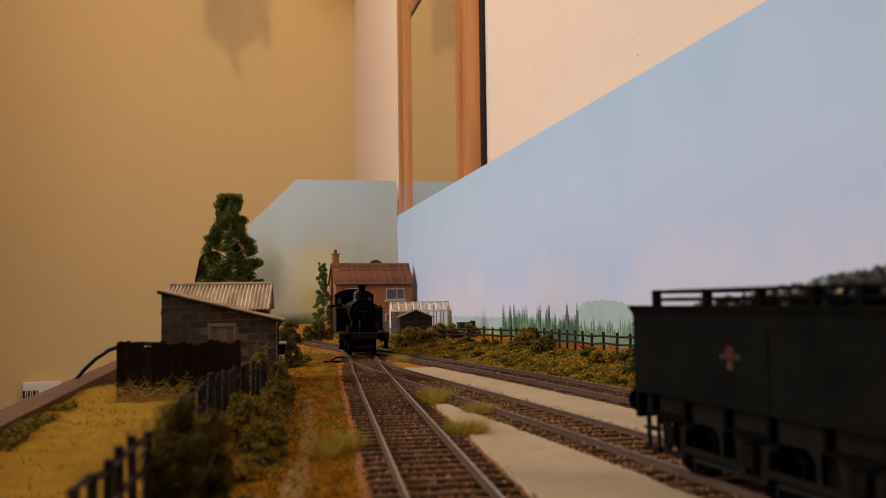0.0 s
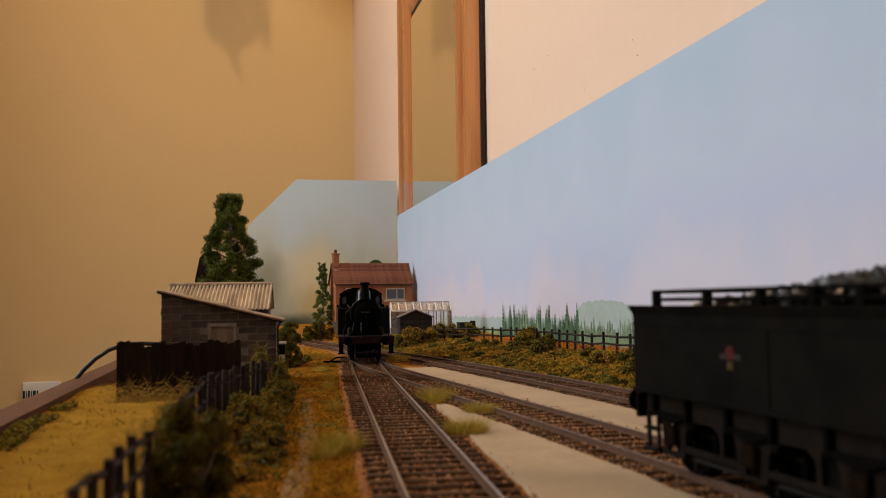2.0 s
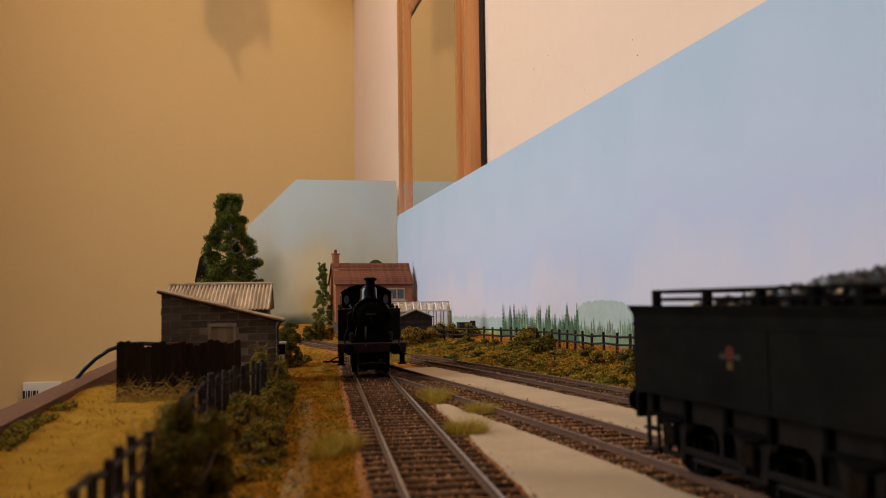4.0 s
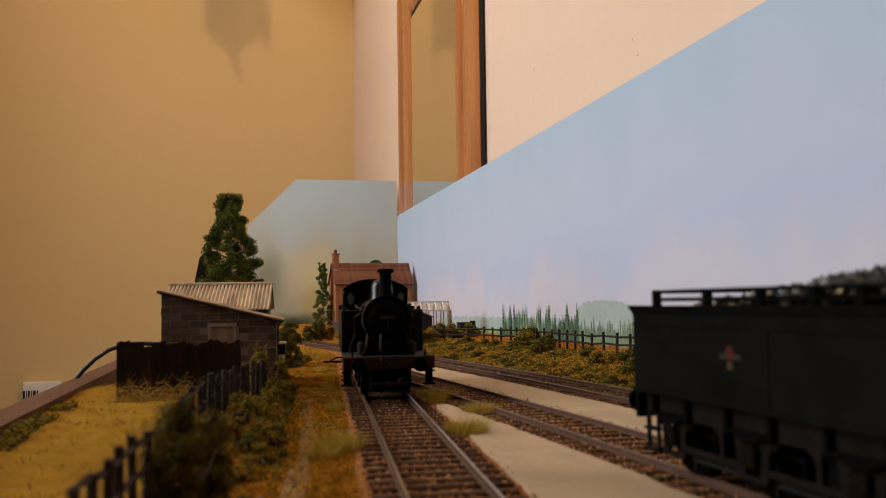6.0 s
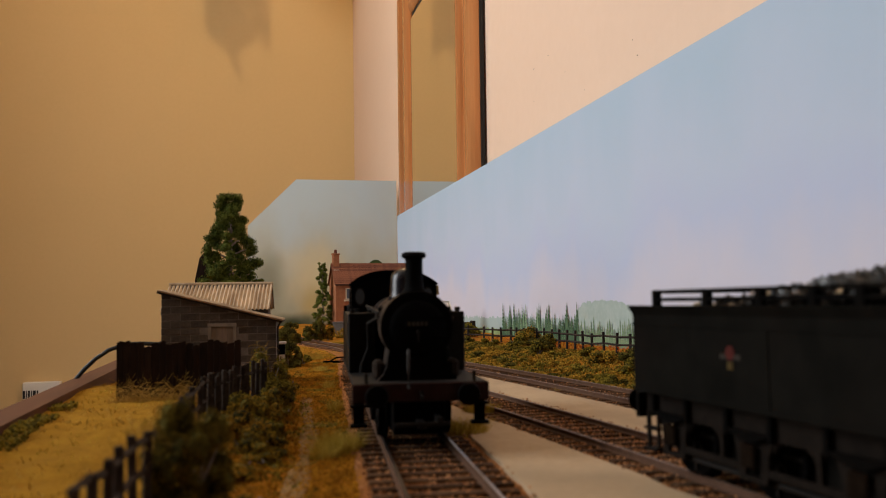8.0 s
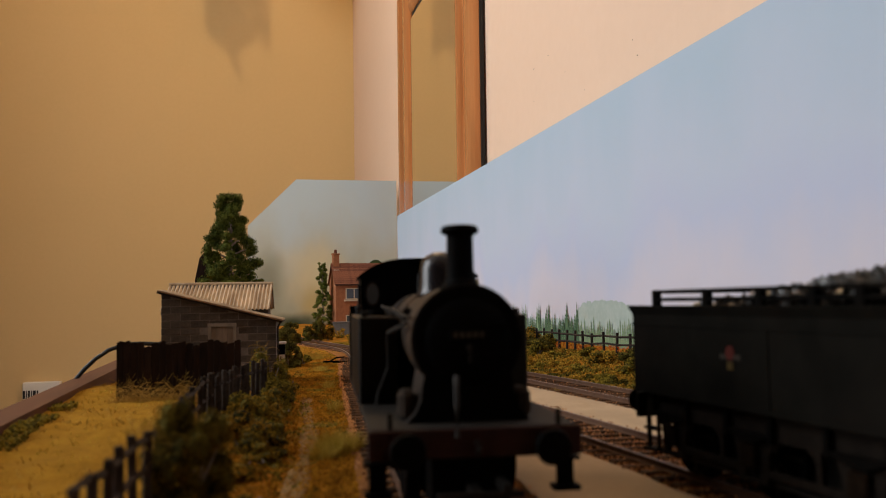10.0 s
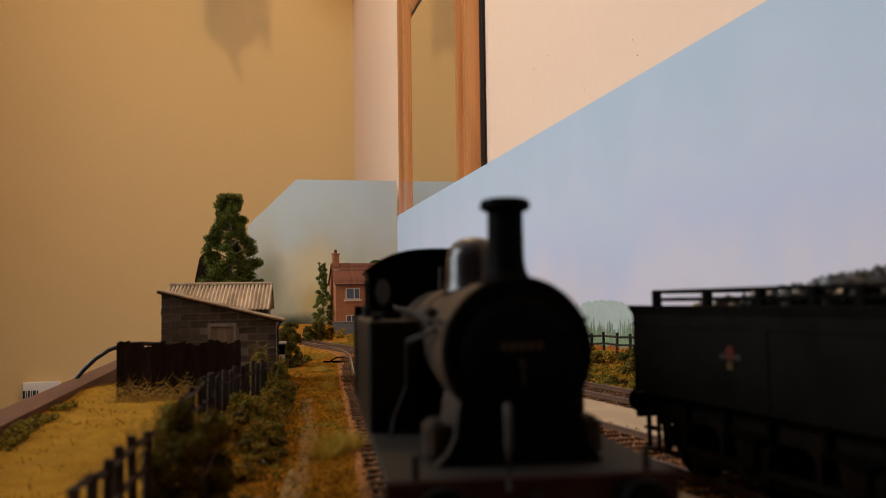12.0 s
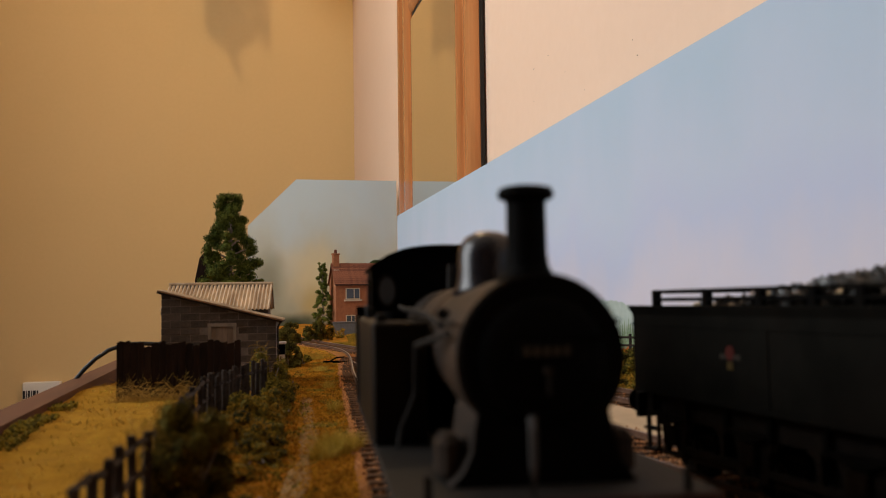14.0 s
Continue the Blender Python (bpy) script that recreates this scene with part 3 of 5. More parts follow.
# ---- tank locomotive ----
def locomotive():
    t = thing("tank_locomotive", 0, 0, 0, 0, "grimy black six-wheeled model tank engine with red buffer beam", "locomotive")
    part("frame", B(-6.6, 6.6, 6, 108, 2.6, 15), BLACK, t)
    part("footplate", B(-17.2, 17.2, 0.8, 109.5, 15.4, 16.4, 0.2), GRIME, t, "dusty dark footplate")
    beam = part("buffer_beam", B(-17.4, 17.4, 0, 1.4, 11.6, 16.3, 0.2), REDBEAM, t, "weathered dark red buffer beam")
    for x in (-11.5, 11.5):
        b = part("buffer", C(1.9, 1.5, 4.5, at(x, 0, 13.6, 90), 18), BLACK, t)
        part("buffer_head", C(2.9, 2.7, 0.8, at(x, -4.4, 13.6, 90), 22), BLACK, b)
        bm = bmesh.new()
        box(bm, x * 1.36 - 1.4, x * 1.36 + 1.4, 4, 5, 5.6, 15.5)
        box(bm, x * 1.36 - 2.2, x * 1.36 + 2.2, 2.6, 6, 5.2, 6)
        box(bm, x * 1.36 - 2.2, x * 1.36 + 2.2, 2.8, 6, 10.2, 10.8)
        part("step", bm, BLACK, t)
        part("lamp_iron", B(x * 1.2 - .4, x * 1.2 + .4, 1, 1.5, 16.4, 19), GRIME, t)
        # sandbox beside the smokebox
        bm = bmesh.new()
        box(bm, -1.5, 1.5, 0, 6, 0, 5.2, 0.9, at(10.0 if x > 0 else -10.0, 10, 16.4))
        part("sandbox", bm, DUSTY, t, "dusty brown sandbox")
    bm = bmesh.new()
    tube(bm, [(-3.2, -0.5, 15), (-3.2, -0.6, 20), (-3.2, -0.5, 23.4), (-3.1, 0.1, 24.6), (-3.1, .8, 24.2)], 0.45, 8)
    part("vacuum_pipe", bm, plain("pipe_grey", (0.02, 0.017, 0.015), 0.7), t, "grey vacuum pipe")
    bm = bmesh.new()
    box(bm, -7, 7, -3.6, -2.7, 5.8, 6.9, 0.2)
    box(bm, 3.5, 5, -3.6, 3, 6.2, 8, 0.2)
    box(bm, -1, 1, -3, 6, 5, 6.6, 0.2)
    part("coupling", bm, GRIME, t)
    part("coupling_hook", T([(0, 0, 14), (0, -1.6, 14.2), (0, -2.2, 13.4), (0, -1.4, 12.6)], 0.5, 6), GRIME, t)
    # smokebox on its saddle
    bm = bmesh.new()
    out = []
    for k in range(0, 25):
        a = math.radians(-38 + k * 256 / 24)
        out.append((9.42 * math.cos(a), 30.2 + 9.42 * math.sin(a)))
    out += [(-7.8, 22.6), (-8.1, 20), (-9.1, 17.9), (-10.6, 16.4), (10.6, 16.4), (9.1, 17.9), (8.1, 20), (7.8, 22.6)]
    prism(bm, out, 7.6, 22.5)
    part("smokebox", bm, LOCOBROWN, t, "black smokebox, brown from weathering and painted-in light")
    # front plate in plain black, without the wrapper's lit brown
    bm = bmesh.new()
    prism(bm, [(x * .985, 30.2 + (z - 30.2) * .985 if z > 17 else z) for x, z in out], 7.2, 7.58)
    part("smokebox_front", bm, BLACK, t)
    bm = bmesh.new()
    lathe(bm, [(9.6, 0), (9.6, 0.8), (9.2, 1.0)], at(0, 8.6, 30.2, 90), 40)
    part("smokebox_ring", bm, BLACK, t)
    bm = bmesh.new()
    lathe(bm, [(7.6, 0), (7.4, 0.7), (6.0, 1.3), (3.0, 1.8), (0.4, 2.0)], at(0, 7.7, 29.8, 90), 40)
    door = part("smokebox_door", bm, BLACK, t, smooth=True)
    bm = bmesh.new()
    cyl(bm, .5, .5, 1.4, at(0, 5.9, 29.0, 90), 10)
    box(bm, -.2, .2, 4.6, 5, 26.4, 29.2)
    part("door_handle", bm, GRIME, door)
    for z in (27.5, 32.5):
        part("hinge_strap", B(1.5, 8.2, 5.9, 6.3, z - .35, z + .35), BLACK, door)
    plate = part("number_plate", B(-3.3, 3.3, 5.3, 5.9, 30.2, 32.0, .1), BLACK, door, "black plate with plain cream bars")
    bm = bmesh.new()
    for k in range(5):
        box(bm, -2.7 + k * 1.12, -1.95 + k * 1.12, 5.16, 5.29, 30.55, 31.65)
    part("number_bar", bm, CREAM, plate, "plain cream bars")
    bm = bmesh.new()
    lathe(bm, [(3.9, -.4), (3.1, 0.5), (2.6, 1.5), (2.42, 3), (2.36, 9.0), (2.6, 9.3), (3.2, 9.5), (3.45, 10.0), (3.1, 10.8), (2.3, 11.0), (2.1, 10.4), (2.1, 5)], at(0, 14.2, 39.3), 32)
    part("chimney", bm, BLACK, t, smooth=False)
    bm = bmesh.new()
    lathe(bm, [(8.7, 0), (8.7, 62)], at(0, 84, 30.4, 90), 40)
    bl = part("boiler", bm, LOCOBROWN, t, smooth=False)
    for y in (26, 46, 66):
        bm = bmesh.new()
        lathe(bm, [(8.85, 0), (8.85, .6)], at(0, y, 30.4, 90), 40, caps=True)
        part("boiler_band", bm, BLACK, bl)
    bm = bmesh.new()
    lathe(bm, [(5.6, -0.6), (4.9, .5), (4.6, 2), (4.55, 5.2), (4.2, 6.6), (3.3, 7.8), (1.8, 8.5), (0.2, 8.7)], at(0, 39, 38.3), 28)
    part("dome", bm, plain("dome_black", (0.012, 0.010, 0.012), 0.25, spec=0.4), t, smooth=True)
    bm = bmesh.new()
    for x in (-1.2, 1.2):
        cyl(bm, .8, .6, 5, at(x, 70, 38.5), 12)
    part("safety_valve", bm, GRIME, t)
    # tanks, cab, bunker
    for s in (-1, 1):
        bm = bmesh.new()
        box(bm, min(s * 9.3, s * 17.3), max(s * 9.3, s * 17.3), 37.5, 84, 16.4, 33.9, 0.35)
        tk = part("side_tank", bm, TANKBLACK, t, "satin black tank with grimy sides")
        part("tank_filler", C(2, 2, 1.3, at(s * 13, 50, 33.9), 16), BLACK, tk)
        part("tank_rail", T([(s * 9.6, 39, 34.6), (s * 9.6, 82, 34.6)], 0.3, 6), GRIME, tk)
        part("handrail", T([(s * 9.6, 10, 34.2), (s * 9.6, 32, 34.2)], .28, 6), GRIME, t)
        bm = bmesh.new()
        tube(bm, [(s * 9.9, 12, 33), (s * 12, 28, 31), (s * 11.5, 35, 24), (s * 13.5, 36, 19), (s * 14, 35, 16.4)], .4, 6)
        part("pipe", bm, GRIME, t)
        # lower cab side, then the narrower upper side with its doorway
        x0, x1 = (s * 16.4, s * 17.2)
        a, b = min(x0, x1), max(x0, x1)
        part("cab_side", B(a, b, 84, 101, 16.4, 33.9), BLACK, t)
        part("cab_ledge", B(min(s * 13.4, s * 17.2), max(s * 13.4, s * 17.2), 84, 101, 33.3, 33.9), GRIME, t)
        bm = bmesh.new()
        a, b = min(s * 14.1, s * 14.8), max(s * 14.1, s * 14.8)
        box(bm, a, b, 84, 89, 33.9, 43.6)
        box(bm, a, b, 96, 101, 33.9, 43.6)
        box(bm, a, b, 89, 96, 41.5, 43.6)
        part("cab_upper_side", bm, BLACK, t)
        part("grab_rail", T([(s * 15.3, 88, 34.5), (s * 15.3, 88, 41.5)], .25, 6), GRIME, t)
        part("bunker_side", B(min(s * 16.4, s * 17.2), max(s * 16.4, s * 17.2), 101, 109, 16.4, 34), BLACK, t)
        bm = bmesh.new()
        tube(bm, [(s * 9.2, 24, 33.6), (s * 10.0, 30, 34.8), (s * 10.4, 40, 35.4), (s * 10.4, 66, 35.6), (s * 9.5, 83.5, 36)], .4, 6)
        part("steam_pipe", bm, GRIME, t)
        bm = bmesh.new()
        cyl(bm, .8, .8, 1.6, at(s * 15.6, 80, 33.9), 10)
        cyl(bm, 1.1, .7, .8, at(s * 15.6, 80, 35.5), 10)
        part("tank_vent", bm, GRIME, t)
        part("lifting_lug", B(s * 15.8 - .8, s * 15.8 + .8, 41, 42.2, 33.9, 35.2, .2), GRIME, t)
        part("clack_valve", C(.9, .7, 1.4, at(s * 7.6, 30, 34.6, 0, s * 50), 10), GRIME, t)
    # cab front with two spectacle windows
    n = 24

    def eaves(half, z0, rise):
        return [(half * (1 - 2 * k / n), z0 + rise * (1 - abs(1 - 2 * k / n) ** 2.8)) for k in range(n + 1)]
    bm = bmesh.new()
    prism(bm, [(14.8, 33.9)] + eaves(14.8, 43.3, 4.2) + [(-14.8, 33.9)], 84, 84.8)
    cf = part("cab_front", bm, BLACK, t)
    part("cab_bulkhead", B(-16.4, 16.4, 84, 84.8, 16.4, 33.9), BLACK, t)
    for s in (-1, 1):
        oval = at(s * 11.9, 84.0, 39.0, 90) @ Matrix.Diagonal((1, 1.75, 1, 1))
        bm = bmesh.new()
        lathe(bm, [(1.5, 0), (1.5, .5)], oval, 20)
        part("cab_window", bm, GLASS, cf, "tall oval glass")
        bm = bmesh.new()
        lathe(bm, [(1.85, 0), (1.85, .35)], oval, 20)
        part("window_rim", bm, GRIME, cf)
    part("whistle", C(.7, .5, 3.4, at(15.4, 85.5, 39.2), 8), BRASSY, t)
    roof = eaves(15.3, 43.4, 4.6)
    bm = bmesh.new()
    prism(bm, roof + [(x, z - 0.6) for x, z in roof[::-1]], 82.8, 103)
    rf = part("cab_roof", bm, BLACK, t)
    bm = bmesh.new()
    rib = eaves(15.4, 43.6, 4.7)
    for y in (88, 97):
        prism(bm, rib + [(x, z - 0.5) for x, z in rib[::-1]], y, y + .7)
    part("roof_rib", bm, BLACK, rf)
    part("bunker_back", B(-17, 17, 108.2, 109, 16.4, 36), BLACK, t)
    part("cab_back", B(-14.0, 14.0, 100.2, 101, 16.4, 43.4), BLACK, t)
    wheels = []
    bm = bmesh.new()
    lathe(bm, [(9.9, 0), (9.9, .6), (9.15, .9), (9.15, 2.6), (8.2, 2.6), (8.2, 2.0), (2, 2.0), (2, 2.8), (0.6, 2.8)], at(0, 0, 0, 0, 90), 32)
    bmesh.ops.recalc_face_normals(bm, faces=bm.faces)
    first = part("wheel", bm, BLACK, t)
    for y in (25, 57, 91):
        for s in (-1, 1):
            if y == 25 and s == -1:
                w = first
            else:
                w = bpy.data.objects.new("wheel", first.data)
                scene.collection.objects.link(w)
                w.parent = t
            spokes(w, 10, 8.4)
            wheels.append((w, s * 7.3, y, 0 if s > 0 else 180))
    return t, wheels


loco, loco_wheels = locomotive()


# ---- tender, standing on the branching siding ----
def tender():
    ang = math.degrees(math.atan((t2(110) - t2(180)) / 70))
    t = thing("locomotive_tender", t2(146), 146, 0, ang, "weathered black six-wheeled model tender loaded with coal", "tender")
    F, R = -52, 43.5      # front (towards the viewer) and rear ends along the track
    out = [(-17, 16.7), (-17, 33.2), (-18.2, 35.0), (-17.6, 35.2), (-16.4, 33.6), (16.4, 33.6), (17.6, 35.2), (18.2, 35.0), (17, 33.2), (17, 16.7)]
    bm = bmesh.new()
    prism(bm, out, F, R)
    body = part("tank_body", bm, TENDERBLACK, t)
    part("side_bead", B(-17.25, -17.0, F, R, 30.9, 31.4), TENDERBLACK, body)
    part("side_seam", B(-17.2, -17.0, -4.6, -3.6, 17, 31), TENDERBLACK, body)
    part("side_bead", B(-17.25, -17.0, F, R, 16.7, 17.4), TENDERBLACK, body)
    part("underframe", B(-6.6, 6.6, F + 4, R - 3, 1.6, 15), TENDERBLACK, t)
    # coal rails and their stanchions
    for z in (36.4, 38.0):
        part("coal_rail", B(-17.5, -16.7, F + 6, R - 10, z - .38, z + .38, .12), BLACK, t)
        part("coal_rail", B(16.7, 17.5, F + 6, R - 10, z - .38, z + .38, .12), BLACK, t)
        part("coal_rail", B(-16.8, 16.8, R - 10.6, R - 10, z - .38, z + .38, .12), BLACK, t)
    for y in (-40, -27, -16.7, -3, 13.5, 32.6):
        for x in (-17, 17):
            part("stanchion", B(x - .7, x + .7, y - 1, y + 1, 34.6, 38.4, .2), BLACK, t)
    bm = bmesh.new()
    prism(bm, [(0, 0), (2.6, 0), (2.6, 4.0)], -17.4, -16.8, at(0, R - 8.2, 34.6, 0, 0, 0) @ Matrix.Rotation(math.pi / 2, 4, "Z") @ Matrix.Diagonal((-1, 1, 1, 1)))
    part("rail_end", bm, BLACK, t)
    part("front_plate", B(-16.8, 16.8, F + 14, F + 16, 33.6, 45, .5), BLACK, t)
    bm = bmesh.new()
    box(bm, -14, 14, F + 2, F + 14, 33.6, 44, 1.0)
    part("tool_locker", bm, BLACK, t)
    # coal heap
    sp = Soup()
    for _ in range(1500):
        y = rnd.uniform(F + 16, 22)
        x = rnd.uniform(-15.5, 15.5)
        top = 34.5 + 6.4 * smooth01((26 - y) / 55.0) * (1 - (x / 19) ** 2) + 1.0
        crumb(sp, x, y, top - rnd.random() * 2.2, rnd.uniform(.8, 1.7))
    soup("coal", sp, COAL, t, "heap of glossy black coal")
    part("coal_floor", B(-16, 16, F + 16, 40, 33.6, 34.4), BLACK, t)
    # frame with openings between the axle guards
    axles = (31.6, 4.5, -22.6)
    for s in (-1, 1):
        x0, x1 = (-14.6, -13.6) if s < 0 else (13.6, 14.6)
        part("side_frame", B(x0, x1, F, R, 11.9, 16.7), FRAMEBROWN, t, "grimy brown side frame")
        for y in (axles[0] - 13.5, axles[1] - 13.5):
            part("lower_stay", B(x0 + .1, x1 - .1, y - 10, y + 10, 5.3, 6.7, .1), FRAMEBROWN, t)
            part("frame_strut", B(x0 + .1, x1 - .1, y - 4.4, y - 3.2, 6.7, 11.9), FRAMEBROWN, t)
            bm = bmesh.new()
            for o, q in ((-1, y - 3.2), (1, y + 7.5)):
                prism(bm, [(0, 11.9), (0, 9.6), (-o * .6, 10.8), (-o * 2.4, 11.9)], 0, .8, at(x0 + .1, q, 0, 0, 0, 90) @ at(0, -.8, 0))
            part("frame_gusset", bm, FRAMEBROWN, t)
        for y in axles:
            gm = bmesh.new()
            for o in (-1, 1):
                prism(gm, [(o * 2.3, 4.4), (o * 4.2, 4.8), (o * 4.6, 9), (o * 6.0, 11.9), (o * 2.3, 11.9)], 0, 1.0, at(x0, y, 0, 0, 0, 90) @ at(0, -1, 0))
            part("axle_guard", gm, FRAMEBROWN, t, "grimy brown axle guard")
            part("keeper_plate", B(x0 - .15, x1 + .15, y - 4.2, y + 4.2, 3.9, 4.8, .1), FRAMEBROWN, t)
            xb = x0 - 1.3 if s < 0 else x1 + .1
            ax = part("axlebox", B(xb, xb + 1.2, y - 2.1, y + 2.1, 6.4, 10.6, .3), RUSTDARK, t)
            bm = bmesh.new()
            for k in range(4):
                box(bm, xb, xb + 1.2, y - 6.5 + k * 1.3, y + 6.5 - k * 1.3, 12.4 - k * .45, 12.8 - k * .45)
            part("leaf_spring", bm, BLACK, t)
            for o in (-6.5, 6.5):
                part("spring_hanger", B(xb, xb + .9, y + o - .7, y + o + .7, 11.6, 16.6, .2), BLACK, t)
    bm = bmesh.new()
    lathe(bm, [(9.3, 0), (9.3, .6), (8.5, .9), (8.5, 2.6), (7.5, 2.6), (7.5, 2), (2, 2), (2, 2.8), (.6, 2.8)], at(0, 0, 0, 0, 90), 32)
    bmesh.ops.recalc_face_normals(bm, faces=bm.faces)
    w0 = part("wheel", bm, BLACK, t)
    for y in axles:
        for s in (-1, 1):
            if y == axles[0] and s < 0:
                w0.matrix_basis = pose(-7.3 * MM, y * MM, 8.5 * MM, 0, 0, 180)
                spokes(w0, 8, 7.8)
            else:
                spokes(again(w0, t, s * 7.3, y, 8.5, rz=0 if s > 0 else 180), 8, 7.8)
        part("axle", C(1.2, 1.2, 27, at(-13.5, y, 8.5, 0, 90), 10), BLACK, t)
    part("brake_gear", T([(-12.6, -30, 4), (-12.6, 34, 4)], .5, 6), GRIME, t)
    part("rear_beam", B(-16.5, 16.5, R - .6, R + .8, 10.8, 16.2, .2), BLACK, t)
    for x in (-11.5, 11.5):
        b = part("buffer", C(1.8, 1.4, 7.5, at(x, R + .6, 13.6, -90), 16), BLACK, t)
        part("buffer_head", C(2.9, 2.7, .8, at(x, R + 7.9, 13.6, -90), 20), BLACK, b)
    for x in (-15, 15):
        bm = bmesh.new()
        box(bm, x - .3, x + .3, 40.6, 41.7, 4.4, 12.2)
        box(bm, x - .3, x + .3, 36.6, 37.4, 4.4, 12.2)
        box(bm, x - 1.2, x + 1.2, 36.4, 41.9, 4.2, 4.8)
        box(bm, x - 1.0, x + 1.0, 36.6, 41.7, 8.6, 9.1)
        part("step", bm, FRAMEBROWN, t)
    # emblem drawn as plain shapes on the side
    bm = bmesh.new()
    lathe(bm, [(1.35, 0), (1.35, .12)], at(-17.02, 6.6, 26.6, 0, -90), 20)
    em = part("emblem_disc", bm, CRESTRED, body, "faded dull red disc")
    part("emblem_bar", B(-17.12, -17.02, 3.4, 9.8, 25.4, 26.4), plain("emblem_grey", (0.03, 0.025, 0.02), .8, spec=.1), body, "faded buff bar")
    part("emblem_base", B(-17.16, -17.04, 5.7, 7.5, 23.6, 25.0), YELLOW, body, "dull yellow patch")
    return t


tender()


# ---- block-built shed with corrugated roofs ----
def corrugated(bm, width, length, pitch=1.9, amp=.42, thick=.25):
    """A wavy sheet: x across 0..width, y up the slope 0..length."""
    n = int(width / pitch * 4)
    rows = []
    for y in (0, length):
        rows.append([(bm.verts.new((width * k / n, y, amp * math.sin(2 * math.pi * k / 4) + amp)), bm.verts.new((width * k / n, y, amp * math.sin(2 * math.pi * k / 4) + amp - thick))) for k in range(n + 1)])
    for k in range(n):
        a, b = rows
        bm.faces.new((a[k][0], a[k + 1][0], b[k + 1][0], b[k][0]))
        bm.faces.new((a[k][1], b[k][1], b[k + 1][1], a[k + 1][1]))
        bm.faces.new((a[k][0], a[k][1], a[k + 1][1], a[k + 1][0]))
        bm.faces.new((b[k][0], b[k + 1][0], b[k + 1][1], b[k][1]))
    bmesh.ops.recalc_face_normals(bm, faces=bm.faces)


def shed():
    t = thing("goods_shed", -98.6, 420, -3, 0, "grey concrete-block shed with pale corrugated roofs beside the siding", "shed")
    W_, zl, zr = 52.6, 46.6, 33.0
    bm = bmesh.new()
    prism(bm, [(0.4, 0), (0.4, zl - .6), (W_ - .4, zr - .6), (W_ - .4, 0)], 0.1, 22)
    wall = part("wall", bm, MORTAR, t)
    bm = bmesh.new()
    box(bm, -3.5, W_ - 6.5, 22, 62, 0, 37.0)
    part("rear_wall", bm, BLOCK, t, "dark block wall of the main store")
    bm = bmesh.new()
    prism(bm, [(22, 37.0), (62, 37.0), (47, 50.5)], -3.5, W_ - 6.5, Matrix.Rotation(math.pi / 2, 4, "Z") @ Matrix.Diagonal((1, -1, 1, 1)))
    part("gable", bm, BLOCK, t)
    # door with its frame
    part("door_frame", B(21.2, 22.6, -.5, 1, 18, 31.2), TIMBERGREY, t)
    part("door_frame", B(32.6, 34.0, -.5, 1, 18, 31.2), TIMBERGREY, t)
    part("door_frame", B(21.0, 34.2, -.6, 1, 30.0, 31.6), TIMBERGREY, t)
    d = part("door", B(22.6, 32.6, .1, .75, 6, 30), DOORWOOD, t, "weathered boarded door")
    for k in range(4):
        part("plank", B(22.7 + k * 2.5, 25.0 + k * 2.5, -.05, .12, 6, 29.9), DOORWOOD, d)
    # lean-to roof: verge, sheet, gutter
    sl = math.degrees(math.atan((zr - zl) / W_))
    ln = math.hypot(W_ + 4, (zl - zr) * (W_ + 4) / W_)
    m = at(-1.2, 0, zl + .35, 0, -sl, 0)
    bm = bmesh.new()
    corrugated(bm, 27, ln)
    bmesh.ops.transform(bm, matrix=at(-1.2, 24.5, zl + .3, 0, -sl, 0) @ at(0, 0, 0, 0, 0, -90), verts=bm.verts)
    part("lean_to_roof", bm, SHEET, t, "pale corrugated lean-to roof")
    bm = bmesh.new()
    box(bm, -.2, ln, -2.0, -1.0, -1.2, .25, 0, m)
    part("bargeboard", bm, POSTWOOD, t, "dark timber bargeboard")
    bm = bmesh.new()
    tube(bm, [(W_ + 2.0, -2, zr - .9), (W_ + 2.0, 22, zr - .9)], .9, 8)
    part("gutter", bm, POSTWOOD, t)
    part("downpipe", T([(W_ + 1.8, -1, zr - 1.2), (W_ + .6, -.6, zr - 4), (W_ + .6, -.6, 0)], .55, 8), POSTWOOD, t)
    # main roof
    bm = bmesh.new()
    ang = math.degrees(math.atan2(13.0, 27.5))
    corrugated(bm, W_ - .3, 30.4)
    bmesh.ops.transform(bm, matrix=at(-4.2, 20.2, 37.4, ang, 0, 0), verts=bm.verts)
    part("main_roof", bm, SHEET, t, "pale buff corrugated roof")
    bm = bmesh.new()
    corrugated(bm, W_ - .3, 18)
    bmesh.ops.transform(bm, matrix=at(W_ - 4.5, 63.5, 37.4, 0, 0, 180) @ at(0, 0, 0, 40, 0, 0), verts=bm.verts)
    part("main_roof", bm, SHEET, t)
    part("ridge_cap", T([(-4.5, 47.6, 50.9), (W_ - 4.2, 47.6, 50.9)], .95, 8), SHEET, t)
    part("fascia", B(-3.8, W_ - 5, 20.6, 21.4, 35.6, 37.2), POSTWOOD, t)
    # blocks
    r = random.Random(3)
    ch, bw = 3.3, 8.75
    base = part("block", B(.12, bw - .12, -.05, 1, .12, ch - .12, .12), BLOCK, wall)
    half = part("block", B(.12, bw / 2 - .12, -.05, 1, .12, ch - .12, .12), BLOCK, wall)
    used = [False, False]
